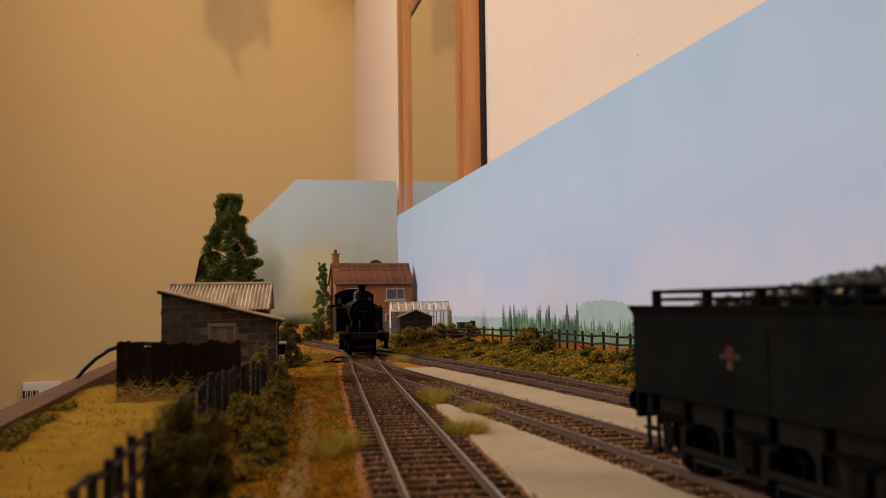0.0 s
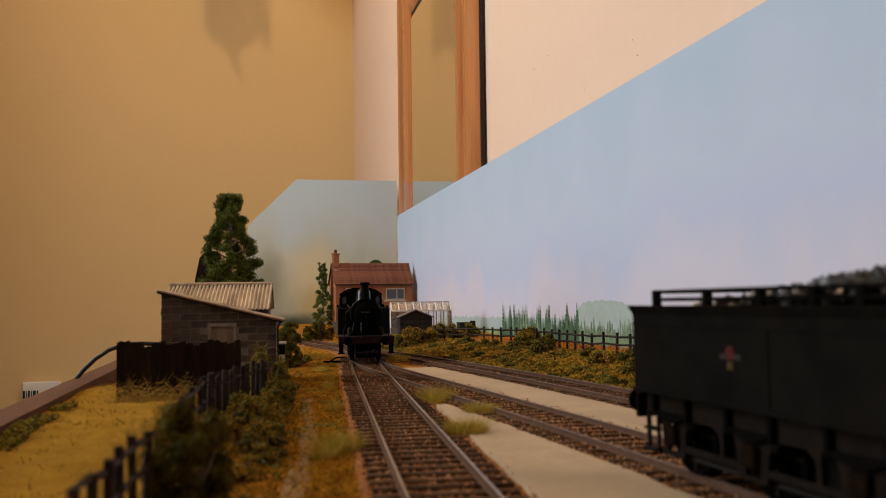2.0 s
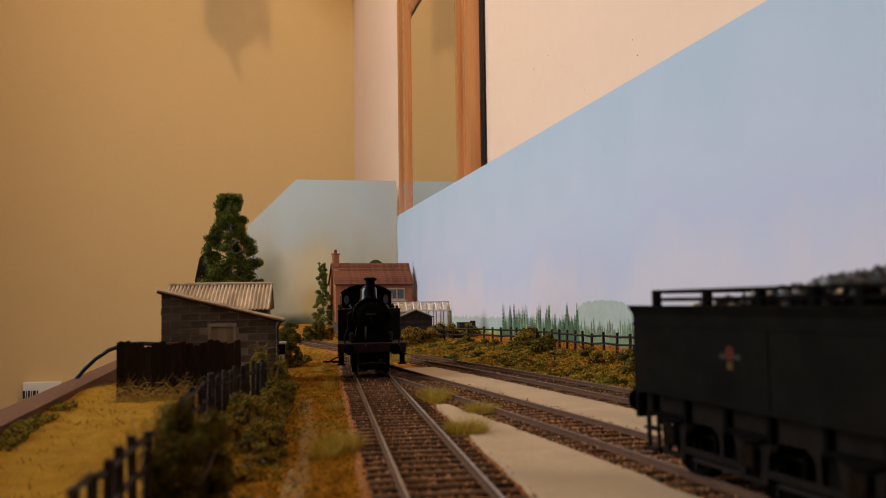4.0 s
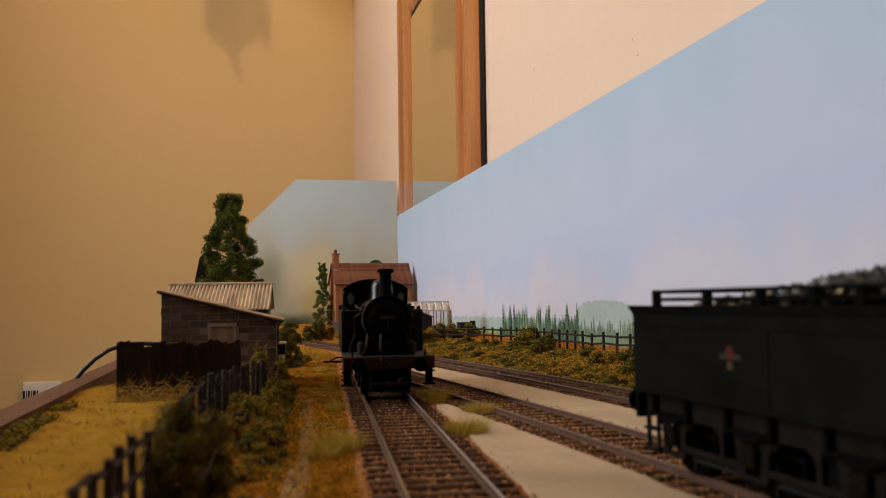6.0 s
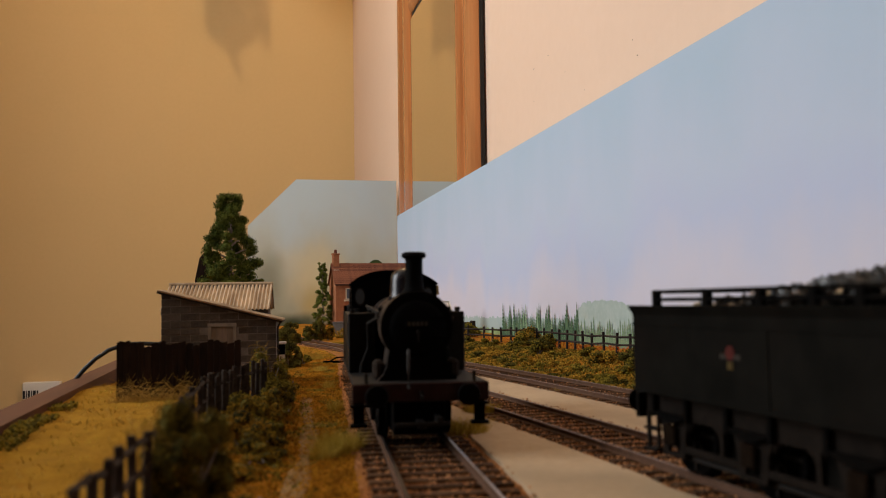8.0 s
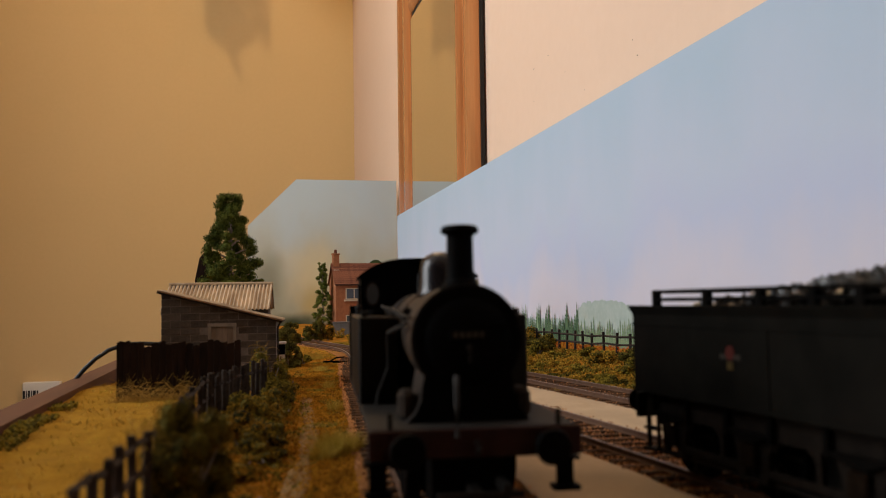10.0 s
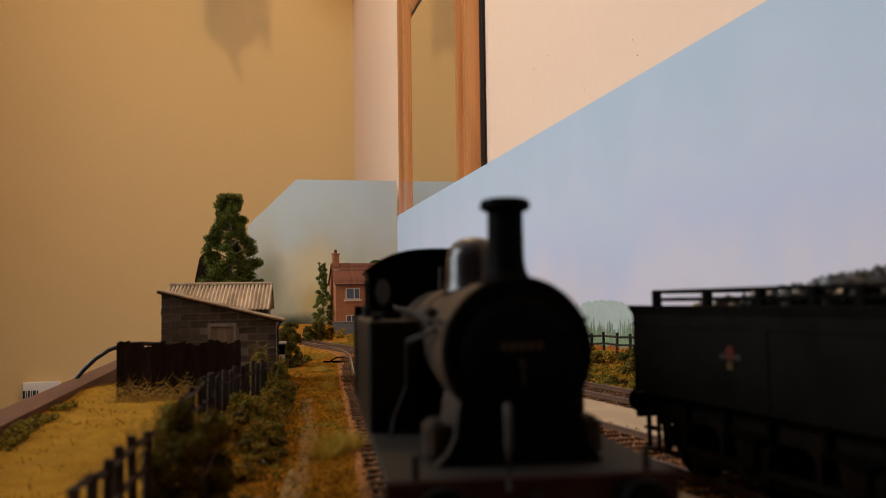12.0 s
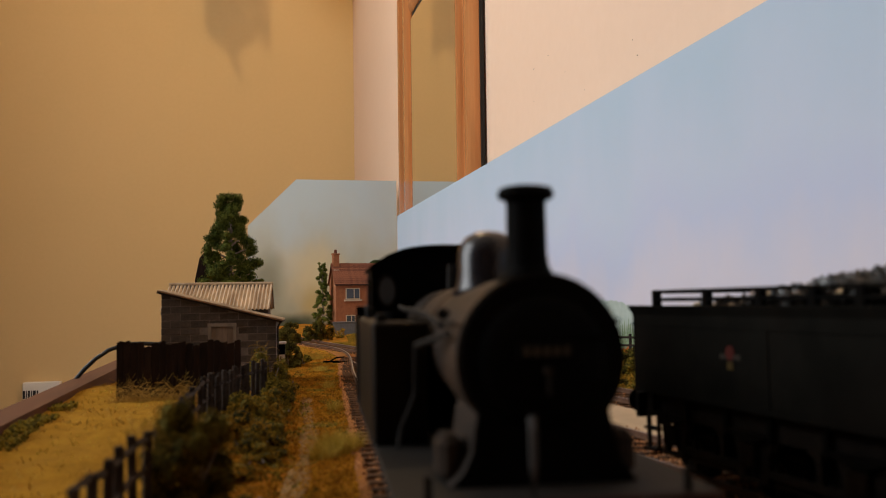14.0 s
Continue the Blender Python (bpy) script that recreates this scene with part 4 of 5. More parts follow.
    for j in range(15):
        z = j * ch
        x = 0.0
        first_half = j % 2 == 1
        while x < W_ - 1:
            w = bw / 2 if (first_half or x + bw > W_ + .2) else bw
            first_half = False
            top = zl - .4 + (zr - zl) * (x + w) / W_
            mid = x + w / 2
            if z + ch < top + 2.0 and not (18.5 < mid < 36 and 4 < z + ch / 2 < 31):
                k = 0 if w == bw else 1
                src = (base, half)[k]
                if not used[k]:
                    src.matrix_basis = pose(x * MM, r.uniform(-.1, .1) * MM, z * MM)
                    used[k] = True
                else:
                    again(src, wall, x, r.uniform(-.1, .1), z)
            x += w
    return t


shed()


# ---- fences ----
def plank_fence():
    t = thing("plank_fence", -102.5, 350, -3, 0, "dark brown vertical plank fence with uneven top", "fence")
    r = random.Random(5)
    x = 0.0
    while x < 45:
        w = r.uniform(2.3, 3.0)
        h = r.uniform(25.2, 26.8) if r.random() > .15 else r.uniform(24.3, 25)
        bm = bmesh.new()
        prism(bm, [(x, 0), (x + w - .12, 0), (x + w - .12, h), (x + w * .55, h + r.uniform(-.4, .4)), (x, h - r.uniform(0, .5))], r.uniform(-.1, .1), 1.0)
        part("plank", bm, FENCEWOOD, t)
        x += w
    for z in (6, 20):
        part("fence_rail", B(0, 45, 1.0, 2.2, z, z + 1.6), FENCEWOOD, t)
    return t


plank_fence()


def post_fence(name, pts, h, rails, label, pw=.9, mat_=POSTWOOD, every=14.0, sink=None, bury=3.0):
    """Posts along a line of points (x, y) with rails between."""
    t = thing(name, pts[0][0], pts[0][1], gz(*pts[0]) - .3, 0, label, "fence", "fences")
    ox, oy, oz = pts[0][0], pts[0][1], gz(*pts[0]) - .3
    P = []
    for (xa, ya), (xb, yb) in zip(pts, pts[1:]):
        L_ = math.hypot(xb - xa, yb - ya)
        n = max(1, round(L_ / every))
        P += [(xa + (xb - xa) * k / n, ya + (yb - ya) * k / n) for k in range(n)]
    P.append(pts[-1])
    tops = []
    for x, y in P:
        z = gz(x, y)
        hh = h * rnd.uniform(.96, 1.06)
        bm = bmesh.new()
        box(bm, -pw, pw, -pw, pw, -bury, hh, .2, at(x - ox, y - oy, z - oz, rnd.uniform(-2, 2), rnd.uniform(-2, 2), rnd.uniform(0, 30)))
        part("post", bm, mat_, t)
        tops.append(Vector((x - ox, y - oy, z - oz)))
    for f in rails:
        for a, b in zip(tops, tops[1:]):
            part("rail", T([a + Vector((0, 0, h * f)), b + Vector((0, 0, h * f * rnd.uniform(.97, 1.03)))], pw * .95, 4), mat_, t)
    return t


FE = [(205, 250), (154, 497), (144, 540), (134, 600), (121, 677), (106, 712), (84, 735), (66, 776)]
post_fence("lineside_fence", FE, 12.8, (.45, .82), "dark timber post-and-rail fence along the embankment", .7, every=13)
post_fence("field_fence", [(-54.2, 112), (-54.6, 140), (-54.6, 170), (-57, 205), (-59, 285)], 17.8, (.35, .65, .95), "dark post-and-rail field fence beside the bushes", .7, every=11)
post_fence("rustic_fence", [(-59, 285), (-56, 310), (-52, 335), (-47, 352)], 18, (.3, .8), "old closely set rustic paling fence", .7, every=5.0)

# ---- tree behind the shed ----
def tree(name, x, y, h, r, n, label, lo=.38, shape=1.0, count=26):
    z0 = gz(x, y) - .5
    t = thing(name, x, y, z0, 0, label, "tree", "trees")
    bm = bmesh.new()
    tube(bm, [(0, 0, 0), (.6, .2, h * .3), (-.5, .4, h * .6), (.4, 0, h * .93)], [h * .024, h * .02, h * .014, h * .004], 9)
    limbs = []
    for k in range(count):
        f = (k + .5) / count
        z = h * (lo + (.93 - lo) * f)
        a = k * 2.4 + rnd.uniform(-.4, .4)
        L_ = r * (1.0 - .72 * f ** shape) * rnd.uniform(.66, .95)
        e = Vector((L_ * math.cos(a), L_ * math.sin(a), z + L_ * rnd.uniform(.05, .3)))
        tube(bm, [(0, 0, z - L_ * .2), (e.x * .5, e.y * .5, z + (e.z - z) * .35), tuple(e)], [h * .008, h * .005, h * .002], 5)
        limbs.append((e, L_))
    part("trunk", bm, BARK, t, "pale grey-brown bark")
    # each limb ends in a few flat leafy pads, with gaps between them
    pads = []
    for e, L_ in limbs:
        for _ in range(5):
            q = rnd.uniform(.62, 1.03)
            o = Vector((e.x * q, e.y * q, e.z))
            pads.append((o + Vector((rnd.gauss(0, .13) * L_, rnd.gauss(0, .13) * L_, rnd.uniform(-.16, .2) * r)), rnd.uniform(.15, .25) * r * (1.12 - .5 * e.z / h)))
    for _ in range(6):
        pads.append((Vector((rnd.uniform(-.28, .28) * r, rnd.uniform(-.2, .2) * r, h * rnd.uniform(.92, .985))), rnd.uniform(.11, .17) * r))
    sp = Soup()
    for c, rr in pads:
        lump(sp, c, (rr * .6, rr * .6, rr * .5))
    for _ in range(n):
        c, rr = rnd.choice(pads)
        d = Vector((rnd.gauss(0, 1), rnd.gauss(0, 1), rnd.gauss(0, 1))).normalized() * rr * rnd.uniform(.5, 1.08)
        p = c + Vector((d.x, d.y, d.z * .9))
        s = rnd.uniform(.4, .85)
        q = Euler((rnd.uniform(0, 6), rnd.uniform(0, 6), rnd.uniform(0, 6))).to_matrix()
        sp.add([tuple(p + q @ Vector(v)) for v in ((-s, 0, 0), (0, -s * .6, .2), (s, 0, 0), (0, s * .6, .2))], [(0, 1, 2, 3)])
    soup("crown", sp, LEAF, t, "mid-green crown of small leaf clumps")
    return t


tree("tall_tree", -89.6, 640, 120, 27, 34000, "tall green model tree with pale trunk behind the shed", .38, 1.15, 27)
tree("ivy_tree", -26, 1282, 95, 18, 16000, "narrow green tree close against the house gable", .04, 1.0, 32)


def dark_panel():
    t = thing("dark_panel", -127, 760, -3, 0, "dark slanted board standing behind the tall tree", "board")
    bm = bmesh.new()
    prism(bm, [(-5, 0), (-4.6, 62), (-1, 80), (2, 84), (8, 84), (8, 0)], 0, 6)
    part("panel", bm, FENCEWOOD, t)
    return t


dark_panel()


# ---- brick house with tiled roof ----
def house():
    t = thing("brick_house", -7.1, 1260, -10.8, 11, "red brick two-storey model house with tiled roof", "house")
    t.scale = (1.167, 1.167, 1.167)
    W_, D, E_, R_ = 97, 40, 66.5, 90.0
    bm = bmesh.new()
    box(bm, 0, W_, 0, D, 0, E_)
    prism(bm, [(0, E_), (D, E_), (D / 2, R_ - 1)], 0, W_, Matrix.Rotation(math.pi / 2, 4, "Z") @ Matrix.Diagonal((1, -1, 1, 1)))
    w = part("wall", bm, BRICK, t)
    ang = math.degrees(math.atan2(R_ - E_, D / 2))
    sl = math.hypot(D / 2, R_ - E_) + 3
    roof = part("roof", B(-2, W_ + 2, 0, sl, -.9, 0), TILE, t, "brown clay tiled roof")
    roof.matrix_basis = pose(0, -2.4 * MM, (E_ - 2.0) * MM, ang, 0, 0)
    row = bmesh.new()
    for k in range(26):
        box(row, -2 + k * 3.885, 1.75 + k * 3.885, 0, 3.6, 0, .55, 0, at(0, 0, 0, -4))
    src = part("tile_course", row, TILE, roof)
    n = int(sl / 3.1)
    for j in range(1, n + 1):
        again(src, roof, rnd.uniform(-.5, .5), j * 3.1 - .4, 0.2)
    src.matrix_basis = pose(0, -.4 * MM, .2 * MM)
    rb = part("roof", B(-2, W_ + 2, 0, sl, -.9, .3), TILE, t)
    rb.matrix_basis = pose(W_ * MM, (D + 2.4) * MM, (E_ - 2.0) * MM, 0, 0, 180) @ pose(0, 0, 0, ang, 0, 0)
    part("ridge_tile", T([(-2, D / 2, R_ + .4), (W_ + 2, D / 2, R_ + .4)], 1.1, 8), TILE, t)
    part("gutter", B(-1, W_ + 1, -3.4, -2.2, E_ - 3.4, E_ - 2.4), POSTWOOD, t)
    ch = part("chimney", B(.2, 8, D / 2 - 4, D / 2 + 4, E_ + 8, R_ + 13, .3), BRICK, t)
    part("chimney_cap", B(-.6, 8.8, D / 2 - 4.8, D / 2 + 4.8, R_ + 12, R_ + 13.6, .2), BRICK, ch)
    part("chimney_pot", C(2.0, 1.6, 5, at(4, D / 2, R_ + 13.4), 12), TILE, ch)
    part("flashing", B(-.5, 7, D / 2 - 8, D / 2 - 5, E_ + 15.2, E_ + 16.4, .1), WHITE, t, "pale lead flashing")
    for x0, x1, z0, z1 in ((63, 87, 45, 59), (12, 30, 46, 60), (12, 24, 14, 27), (62, 82, 14, 28)):
        wd = part("window", B(x0, x1, -.9, .4, z0, z1), PLASTER, t, "buff timber window")
        part("sill", B(x0 - 2, x1 + 2, -2.4, .2, z0 - 2.2, z0 - .2), PLASTER, wd)
        part("lintel", B(x0 - 1.5, x1 + 1.5, -.5, .2, z1 + .2, z1 + 3), BRICK, wd)
        m = x0 + (x1 - x0) * .58
        for a, b in ((x0 + 1.2, m - .6), (m + .6, x1 - 1.2)):
            part("pane", B(a, b, -1.1, -.95, z0 + 1.2, z1 - 1.2), GLASS, wd)
    dr = part("door", B(40, 50, -.8, .3, 0, 27), POSTWOOD, t, "dark panelled front door")
    # low wing at the far gable
    bm = bmesh.new()
    prism(bm, [(W_, 0), (W_ + 4.5, 0), (W_ + 4.5, 46), (W_, 56)], 4, 34)
    part("side_wing", bm, BRICK, t)
    return t


house()


def garden_wall():
    t = thing("garden_wall", -14, 1004, -4, 4, "low grey rendered garden wall before the house", "wall")
    part("wall", B(0, 96, 0, 3, 0, 19.5, .3), plain("grey_render", (0.15, 0.145, 0.14), .9, bump=.3), t)
    part("coping", B(-.5, 96.5, -.6, 3.6, 19.5, 20.6, .2), plain("grey_coping", (0.2, 0.19, 0.18), .9), t)


garden_wall()


def greenhouse():
    z0 = 2.0
    t = thing("greenhouse", 44, 900, z0, 0, "white-framed glass greenhouse with pitched roof", "greenhouse")
    W_, D, E_, R_ = 63, 24, 26.5, 35
    part("plinth", B(0, W_, 0, D, 0, 9), MORTAR, t)
    for k in range(9):
        x = k * (W_ - 1.2) / 8
        for y in (0, D - 1):
            part("post", B(x, x + 1.0, y, y + 1, 9, E_), TIMBERGREY, t)
        a = math.degrees(math.atan2(R_ - E_, D / 2))
        L_ = math.hypot(R_ - E_, D / 2)
        for s in (0, 1):
            r = part("rafter", B(0, 1.3, 0, L_, -.5, .6), WHITE, t)
            r.matrix_basis = pose(x * MM, 0, E_ * MM, a) if s == 0 else pose((x + 1.3) * MM, D * MM, E_ * MM, 0, 0, 180) @ pose(0, 0, 0, a)
    part("ridge", B(0, W_, D / 2 - .6, D / 2 + .6, R_ - .4, R_ + .8), WHITE, t)
    for y in (-.3, D - .9):
        part("eaves_plate", B(0, W_, y, y + 1.2, E_ - .8, E_ + .5), WHITE, t)
    part("glazing", B(.3, W_ - .3, .45, .6, 9, E_), CLEAR, t)
    for s in (0, 1):
        g = part("roof_glazing", B(0.3, W_ - .3, 0, math.hypot(R_ - E_, D / 2), -.1, .05), CLEAR, t)
        a = math.degrees(math.atan2(R_ - E_, D / 2))
        g.matrix_basis = pose(0, 0, E_ * MM, a) if s == 0 else pose(W_ * MM, D * MM, E_ * MM, 0, 0, 180) @ pose(0, 0, 0, a)
    for x in (0.1, W_ - .9):
        bm = bmesh.new()
        prism(bm, [(0, 9), (D, 9), (D, E_), (D / 2, R_), (0, E_)], x, x + .6, Matrix.Rotation(math.pi / 2, 4, "Z") @ Matrix.Diagonal((1, -1, 1, 1)))
        part("end_panel", bm, WHITE, t)
    return t


greenhouse()


def hut():
    t = thing("garden_hut", 61.5, 820, 1.5, 0, "small dark timber hut with felt roof", "hut")
    bm = bmesh.new()
    prism(bm, [(-15, 0), (15, 0), (15, 21.5), (0, 27.8), (-15, 21.5)], 0, 26)
    part("wall", bm, POSTWOOD, t)
    for k in range(8):
        part("board", B(-14.8, 14.8, -.5, 0, 1 + k * 2.5, 3.2 + k * 2.5), POSTWOOD, t)
    for s in (-1, 1):
        bm = bmesh.new()
        prism(bm, [(0, 28.9), (s * 16.6, 21.9), (s * 16.6, 20.9), (0, 27.8)], -1.6, 27.5)
        part("roof", bm, mat("roof_felt", (0.10, 0.085, 0.07), (0.19, 0.165, 0.14), 200, .9, .3), t, "grey-brown felt roof")
    return t


hut()


def old_van():
    t = thing("grounded_van", 115, 850, 2.2, 4, "small dark green grounded wagon body by the fence", "wagon body")
    part("body", B(-8, 8, 0, 12, 0, 13.6, .3), plain("dark_green", (0.018, 0.028, 0.022), .6), t)
    part("post", B(5.5, 8.2, -.4, 12.4, 0, 15.8, .2), POSTWOOD, t)
    part("lid", B(-8.5, 5, -.4, 12.4, 13.6, 14.4, .2), POSTWOOD, t)


old_van()

# ---- bushes ----
bush("near_bush", -48.6, 166, 20, 25, 24000, .2, FOAMNEAR, "large dark olive bush growing through the field fence")
for x, y, w, h, m in ((-40, 236, 13, 8, FOAMBROWN), (-46, 246, 15, 11, FOAMOCHRE), (-41.5, 262, 14, 8, FOAM), (-48, 270, 15, 14, FOAMBROWN), (-42, 286, 14, 11, FOAMOCHRE), (-50, 296, 14, 12, FOAM), (-39, 306, 11, 6, FOAM), (-44, 318, 15, 11, FOAMBROWN), (-42, 338, 14, 12, FOAM), (-40, 356, 10, 10, FOAMDARK), (-47, 374, 17, 23, FOAM), (-41, 398, 12, 9, FOAMBROWN), (-38, 222, 10, 4, FOAMBROWN), (-44, 206, 12, 6, FOAMOCHRE), (-39, 180, 9, 3, FOAMOCHRE)):
    bush("hedge_bush", x, y, w, h, int(w * h * 22), .30, m, "olive and brown scrub bush beside the cinder path", rx=w * 1.5)
for x, y, w, h, m in ((-46, 560, 18, 16, FOAMDARK), (-38, 575, 14, 9, FOAM), (-58, 900, 26, 24, FOAMDARK), (-40, 945, 22, 17, FOAMDARK), (-29, 950, 16, 26, FOAMDARK), (-20, 960, 14, 18, FOAMOCHRE), (-75, 930, 24, 15, FOAM), (-8, 975, 16, 13, FOAMOCHRE)):
    bush("yard_bush", x, y, w, h, int(w * h * 4), .65, m, "rough bush at the edge of the yard")
for x, y, w, h, m in ((124, 628, 22, 14, FOAMOCHRE), (132, 600, 16, 11, FOAM), (112, 612, 16, 10, FOAM), (118, 566, 18, 11, FOAMDARK), (110, 545, 16, 10, FOAM), (132, 500, 16, 9, FOAM), (128, 470, 18, 10, FOAMOCHRE), (136, 440, 18, 11, FOAMDARK), (100, 655, 15, 8, FOAM), (62, 742, 22, 17, FOAMOCHRE), (48, 735, 20, 18, FOAMOCHRE), (40, 748, 16, 14, FOAM), (78, 790, 22, 15, FOAM), (96, 800, 22, 14, FOAMOCHRE), (112, 812, 20, 14, FOAM), (88, 700, 16, 8, FOAM), (126, 412, 16, 9, FOAM)):
    bush("bank_bush", x, y, w, h, int(w * h * 5), .55, m, "scrubby bush on the grassy embankment")

# ---- loose ground cover ----
cover = {"scrub_green": (Soup(), FOAM), "scrub_ochre": (Soup(), FOAMOCHRE), "scrub_dark": (Soup(), FOAMDARK), "scrub_rust": (Soup(), FOAMRUST)}
keys = ["scrub_green", "scrub_ochre", "scrub_ochre", "scrub_green", "scrub_ochre", "scrub_dark"]
for _ in range(170):
    y = rnd.uniform(260, 860)
    x = t3(y) + 20 + 62 * rnd.random()
    if eo(x, y) > 214:
        continue
    v = noise.noise(Vector((x * .06, y * .06, 5)))
    k = "scrub_dark" if v < -.25 else ("scrub_green" if v < 0.08 else "scrub_ochre")
    w_, h_ = rnd.uniform(6, 13), rnd.uniform(2.0, 4.6)
    clump(cover[k][0], x, y, gz(x, y) + h_ * .25, w_ / 2, w_ * .75, h_ * .7, int(w_ * h_ * 9), .42)
for _ in range(26000):
    y = rnd.uniform(250, 1000)
    x = t3(y) + 15 + 75 * rnd.random() ** 1.1
    if eo(x, y) > 222 or (x < 0 and y > 880):
        continue
    v = noise.noise(Vector((x * .06, y * .06, 5)))
    k = "scrub_dark" if v < -.35 else ("scrub_green" if v < 0.02 else "scrub_ochre")
    if rnd.random() < .3:
        k = rnd.choice(keys)
    crumb(cover[k][0], x, y, gz(x, y) + rnd.uniform(0, 1.2) + max(0, v) * 1.5, rnd.uniform(.35, .85))
for _ in range(900):
    w_ = rnd.uniform(250, 345)
    e_ = rnd.uniform(-89, -82)
    x, y = e_ * ux.x + w_ * uy.x, e_ * ux.y + w_ * uy.y
    if noise.noise(Vector((x * .05, y * .05, 3))) > -.2:
        crumb(cover["scrub_green"][0], x, y, gz(x, y) + rnd.uniform(.3, 2), rnd.uniform(.35, .8))
for _ in range(15000):
    y = rnd.uniform(110, 700)
    x = rnd.uniform(-36, -15.5) if y < 600 else rnd.uniform(-60, -16)
    v = noise.noise(Vector((x * .07, y * .05, 9)))
    if v > -.25 or rnd.random() < .35:
        crumb(cover["scrub_rust" if v > -.1 else "scrub_green"][0], x, y, gz(x, y) + .15, rnd.uniform(.2, .5))
for _ in range(2500):
    y = rnd.uniform(640, 1100)
    x = t3(y) + rnd.uniform(-70, -16)
    crumb(cover["scrub_ochre"][0], x, y, gz(x, y) + .2, rnd.uniform(.4, .9))
# thick rough scatter between the hedge and the siding, thinner on the bare path
for _ in range(22000):
    y = 95 + 520 * rnd.random() ** 1.35
    x = rnd.uniform(-52, -16)
    on_path = abs(x + 30.0 - 1.4 * math.sin(y * .026 + 1.0)) < 3.6 and y < 380
    if on_path and rnd.random() < .85:
        continue
    v = noise.noise(Vector((x * .12, y * .06, 21)))
    crumb(cover["scrub_rust" if v > -.22 else "scrub_green"][0], x, y, gz(x, y) + rnd.uniform(0, .5) + max(0, v) * 1.2, rnd.uniform(.16, .42))
for name, (sp, m) in cover.items():
    soup(name, sp, m, None, "loose scenic scatter in olive and ochre", "ground cover")

sp, sp2, sp3 = Soup(), Soup(), Soup()
for _ in range(2200):
    w = rnd.uniform(90, 560)
    e = rnd.uniform(-89, -20)
    x, y = e * ux.x + w * uy.x, e * ux.y + w * uy.y
    edge = -52 - 0.035 * (y - 120) if y < 340 else -60
    if x > edge or (y > 349 and x > -104):
        continue
    v = noise.noise(Vector((x * .05, y * .05, 2)))
    blades(sp if v > -.28 else sp2, x, y, gz(x, y) - .2, 2, .8, 1.5 + 1.6 * max(0, v), .2, .9)
for _ in range(1300):
    x = rnd.uniform(-103, -56)
    blades(sp, x, rnd.uniform(338, 348), gz(x, 343), 1, .8, rnd.uniform(1.2, 4.5), .08, 1.2)
for _ in range(5000):
    y = rnd.uniform(250, 900)
    x = t3(y) + rnd.uniform(16, 80)
    if eo(x, y) < 222:
        blades(sp3 if rnd.random() < .8 else sp2, x, y, gz(x, y) + .4, 1, .6, rnd.uniform(1.4, 2.8), .13, .9)


def curl(sp, x, y, z, size):
    """A curly fibre: a thin ribbon bent into part of a loop."""
    a, turn, b = rnd.uniform(0, 6.283), rnd.uniform(.6, 3.6), rnd.uniform(-.6, .6)
    vs, p = [], Vector((x, y, z))
    n = 9
    for k in range(n + 1):
        up = 1.75 - turn * k / n
        d = Vector((math.cos(a) * math.cos(up), math.sin(a) * math.cos(up) * .6 + b * .3, math.sin(up)))
        vs += [(p.x, p.y, p.z - .06), (p.x, p.y + .03, p.z + .06)]
        p = p + d * size / n
    sp.add(vs, [(2 * k, 2 * k + 2, 2 * k + 3, 2 * k + 1) for k in range(n)])


for _ in range(420):
    x = rnd.uniform(-103, -57)
    y = rnd.uniform(336, 348)
    curl(sp, x, y, gz(x, y), rnd.uniform(4, 12))
for _ in range(26):
    x, y = rnd.uniform(-54, -44), rnd.uniform(362, 372)
    curl(sp, x, y, gz(x, y) + rnd.uniform(12, 19), rnd.uniform(6, 12))
for _ in range(2600):
    x, y = rnd.gauss(-53, 4.5), rnd.gauss(180, 10)
    if -62 < x < -43:
        blades(sp if rnd.random() < .5 else sp2, x, y, gz(x, y) + 17 - .012 * (y - 168) ** 2 + rnd.uniform(-4, 2), 1, .8, rnd.uniform(.8, 2.2), .06, 1.3)
petals = Soup()
for _ in range(1500):
    y = rnd.uniform(380, 730)
    x = float(np.interp(y, [q[1] for q in FE], [q[0] for q in FE])) + rnd.uniform(-2, 16)
    if eo(x, y) < 222:
        crumb(petals, x, y, gz(x, y) + rnd.uniform(.5, 4.5), rnd.uniform(.25, .6))
soup("orange_flowers", petals, PETAL, None, "orange and rust flock scattered behind the fence", "flowers")
soup("field_grass", sp, STRAW, None, "dry straw-coloured static grass", "grass")
soup("bank_grass", sp3, BANKGRASS, None, "rough green and brown grass on the embankment", "grass")
soup("olive_grass", sp2, OLIVE, None, "short olive static grass", "grass")

for x, y, r, h, n in ((21, 352, 7, 6, 300), (18, 340, 4, 5, 140), (30, 304, 5.5, 5, 230), (17.5, 258, 6.0, 6, 330), (-19.5, 240, 6, 6, 260), (-24, 232, 4, 5, 120), (25, 592, 6, 6, 200), (30, 584, 4, 5, 110), (-20, 330, 3, 4, 90), (-22, 420, 3, 4, 70), (-26, 520, 4, 4, 80), (76, 372, 3, 2, 60), (-30, 640, 5, 5, 100)):
    s_ = Soup()
    blades(s_, 0, 0, 0, n * 3, r, h, .06, .8)
    t = thing("grass_tuft", x, y, min(gz(x, y), -1.8), 0, "pale olive tuft of static grass", "grass tuft", "grass tufts")
    soup("grass", s_, OLIVE, t)

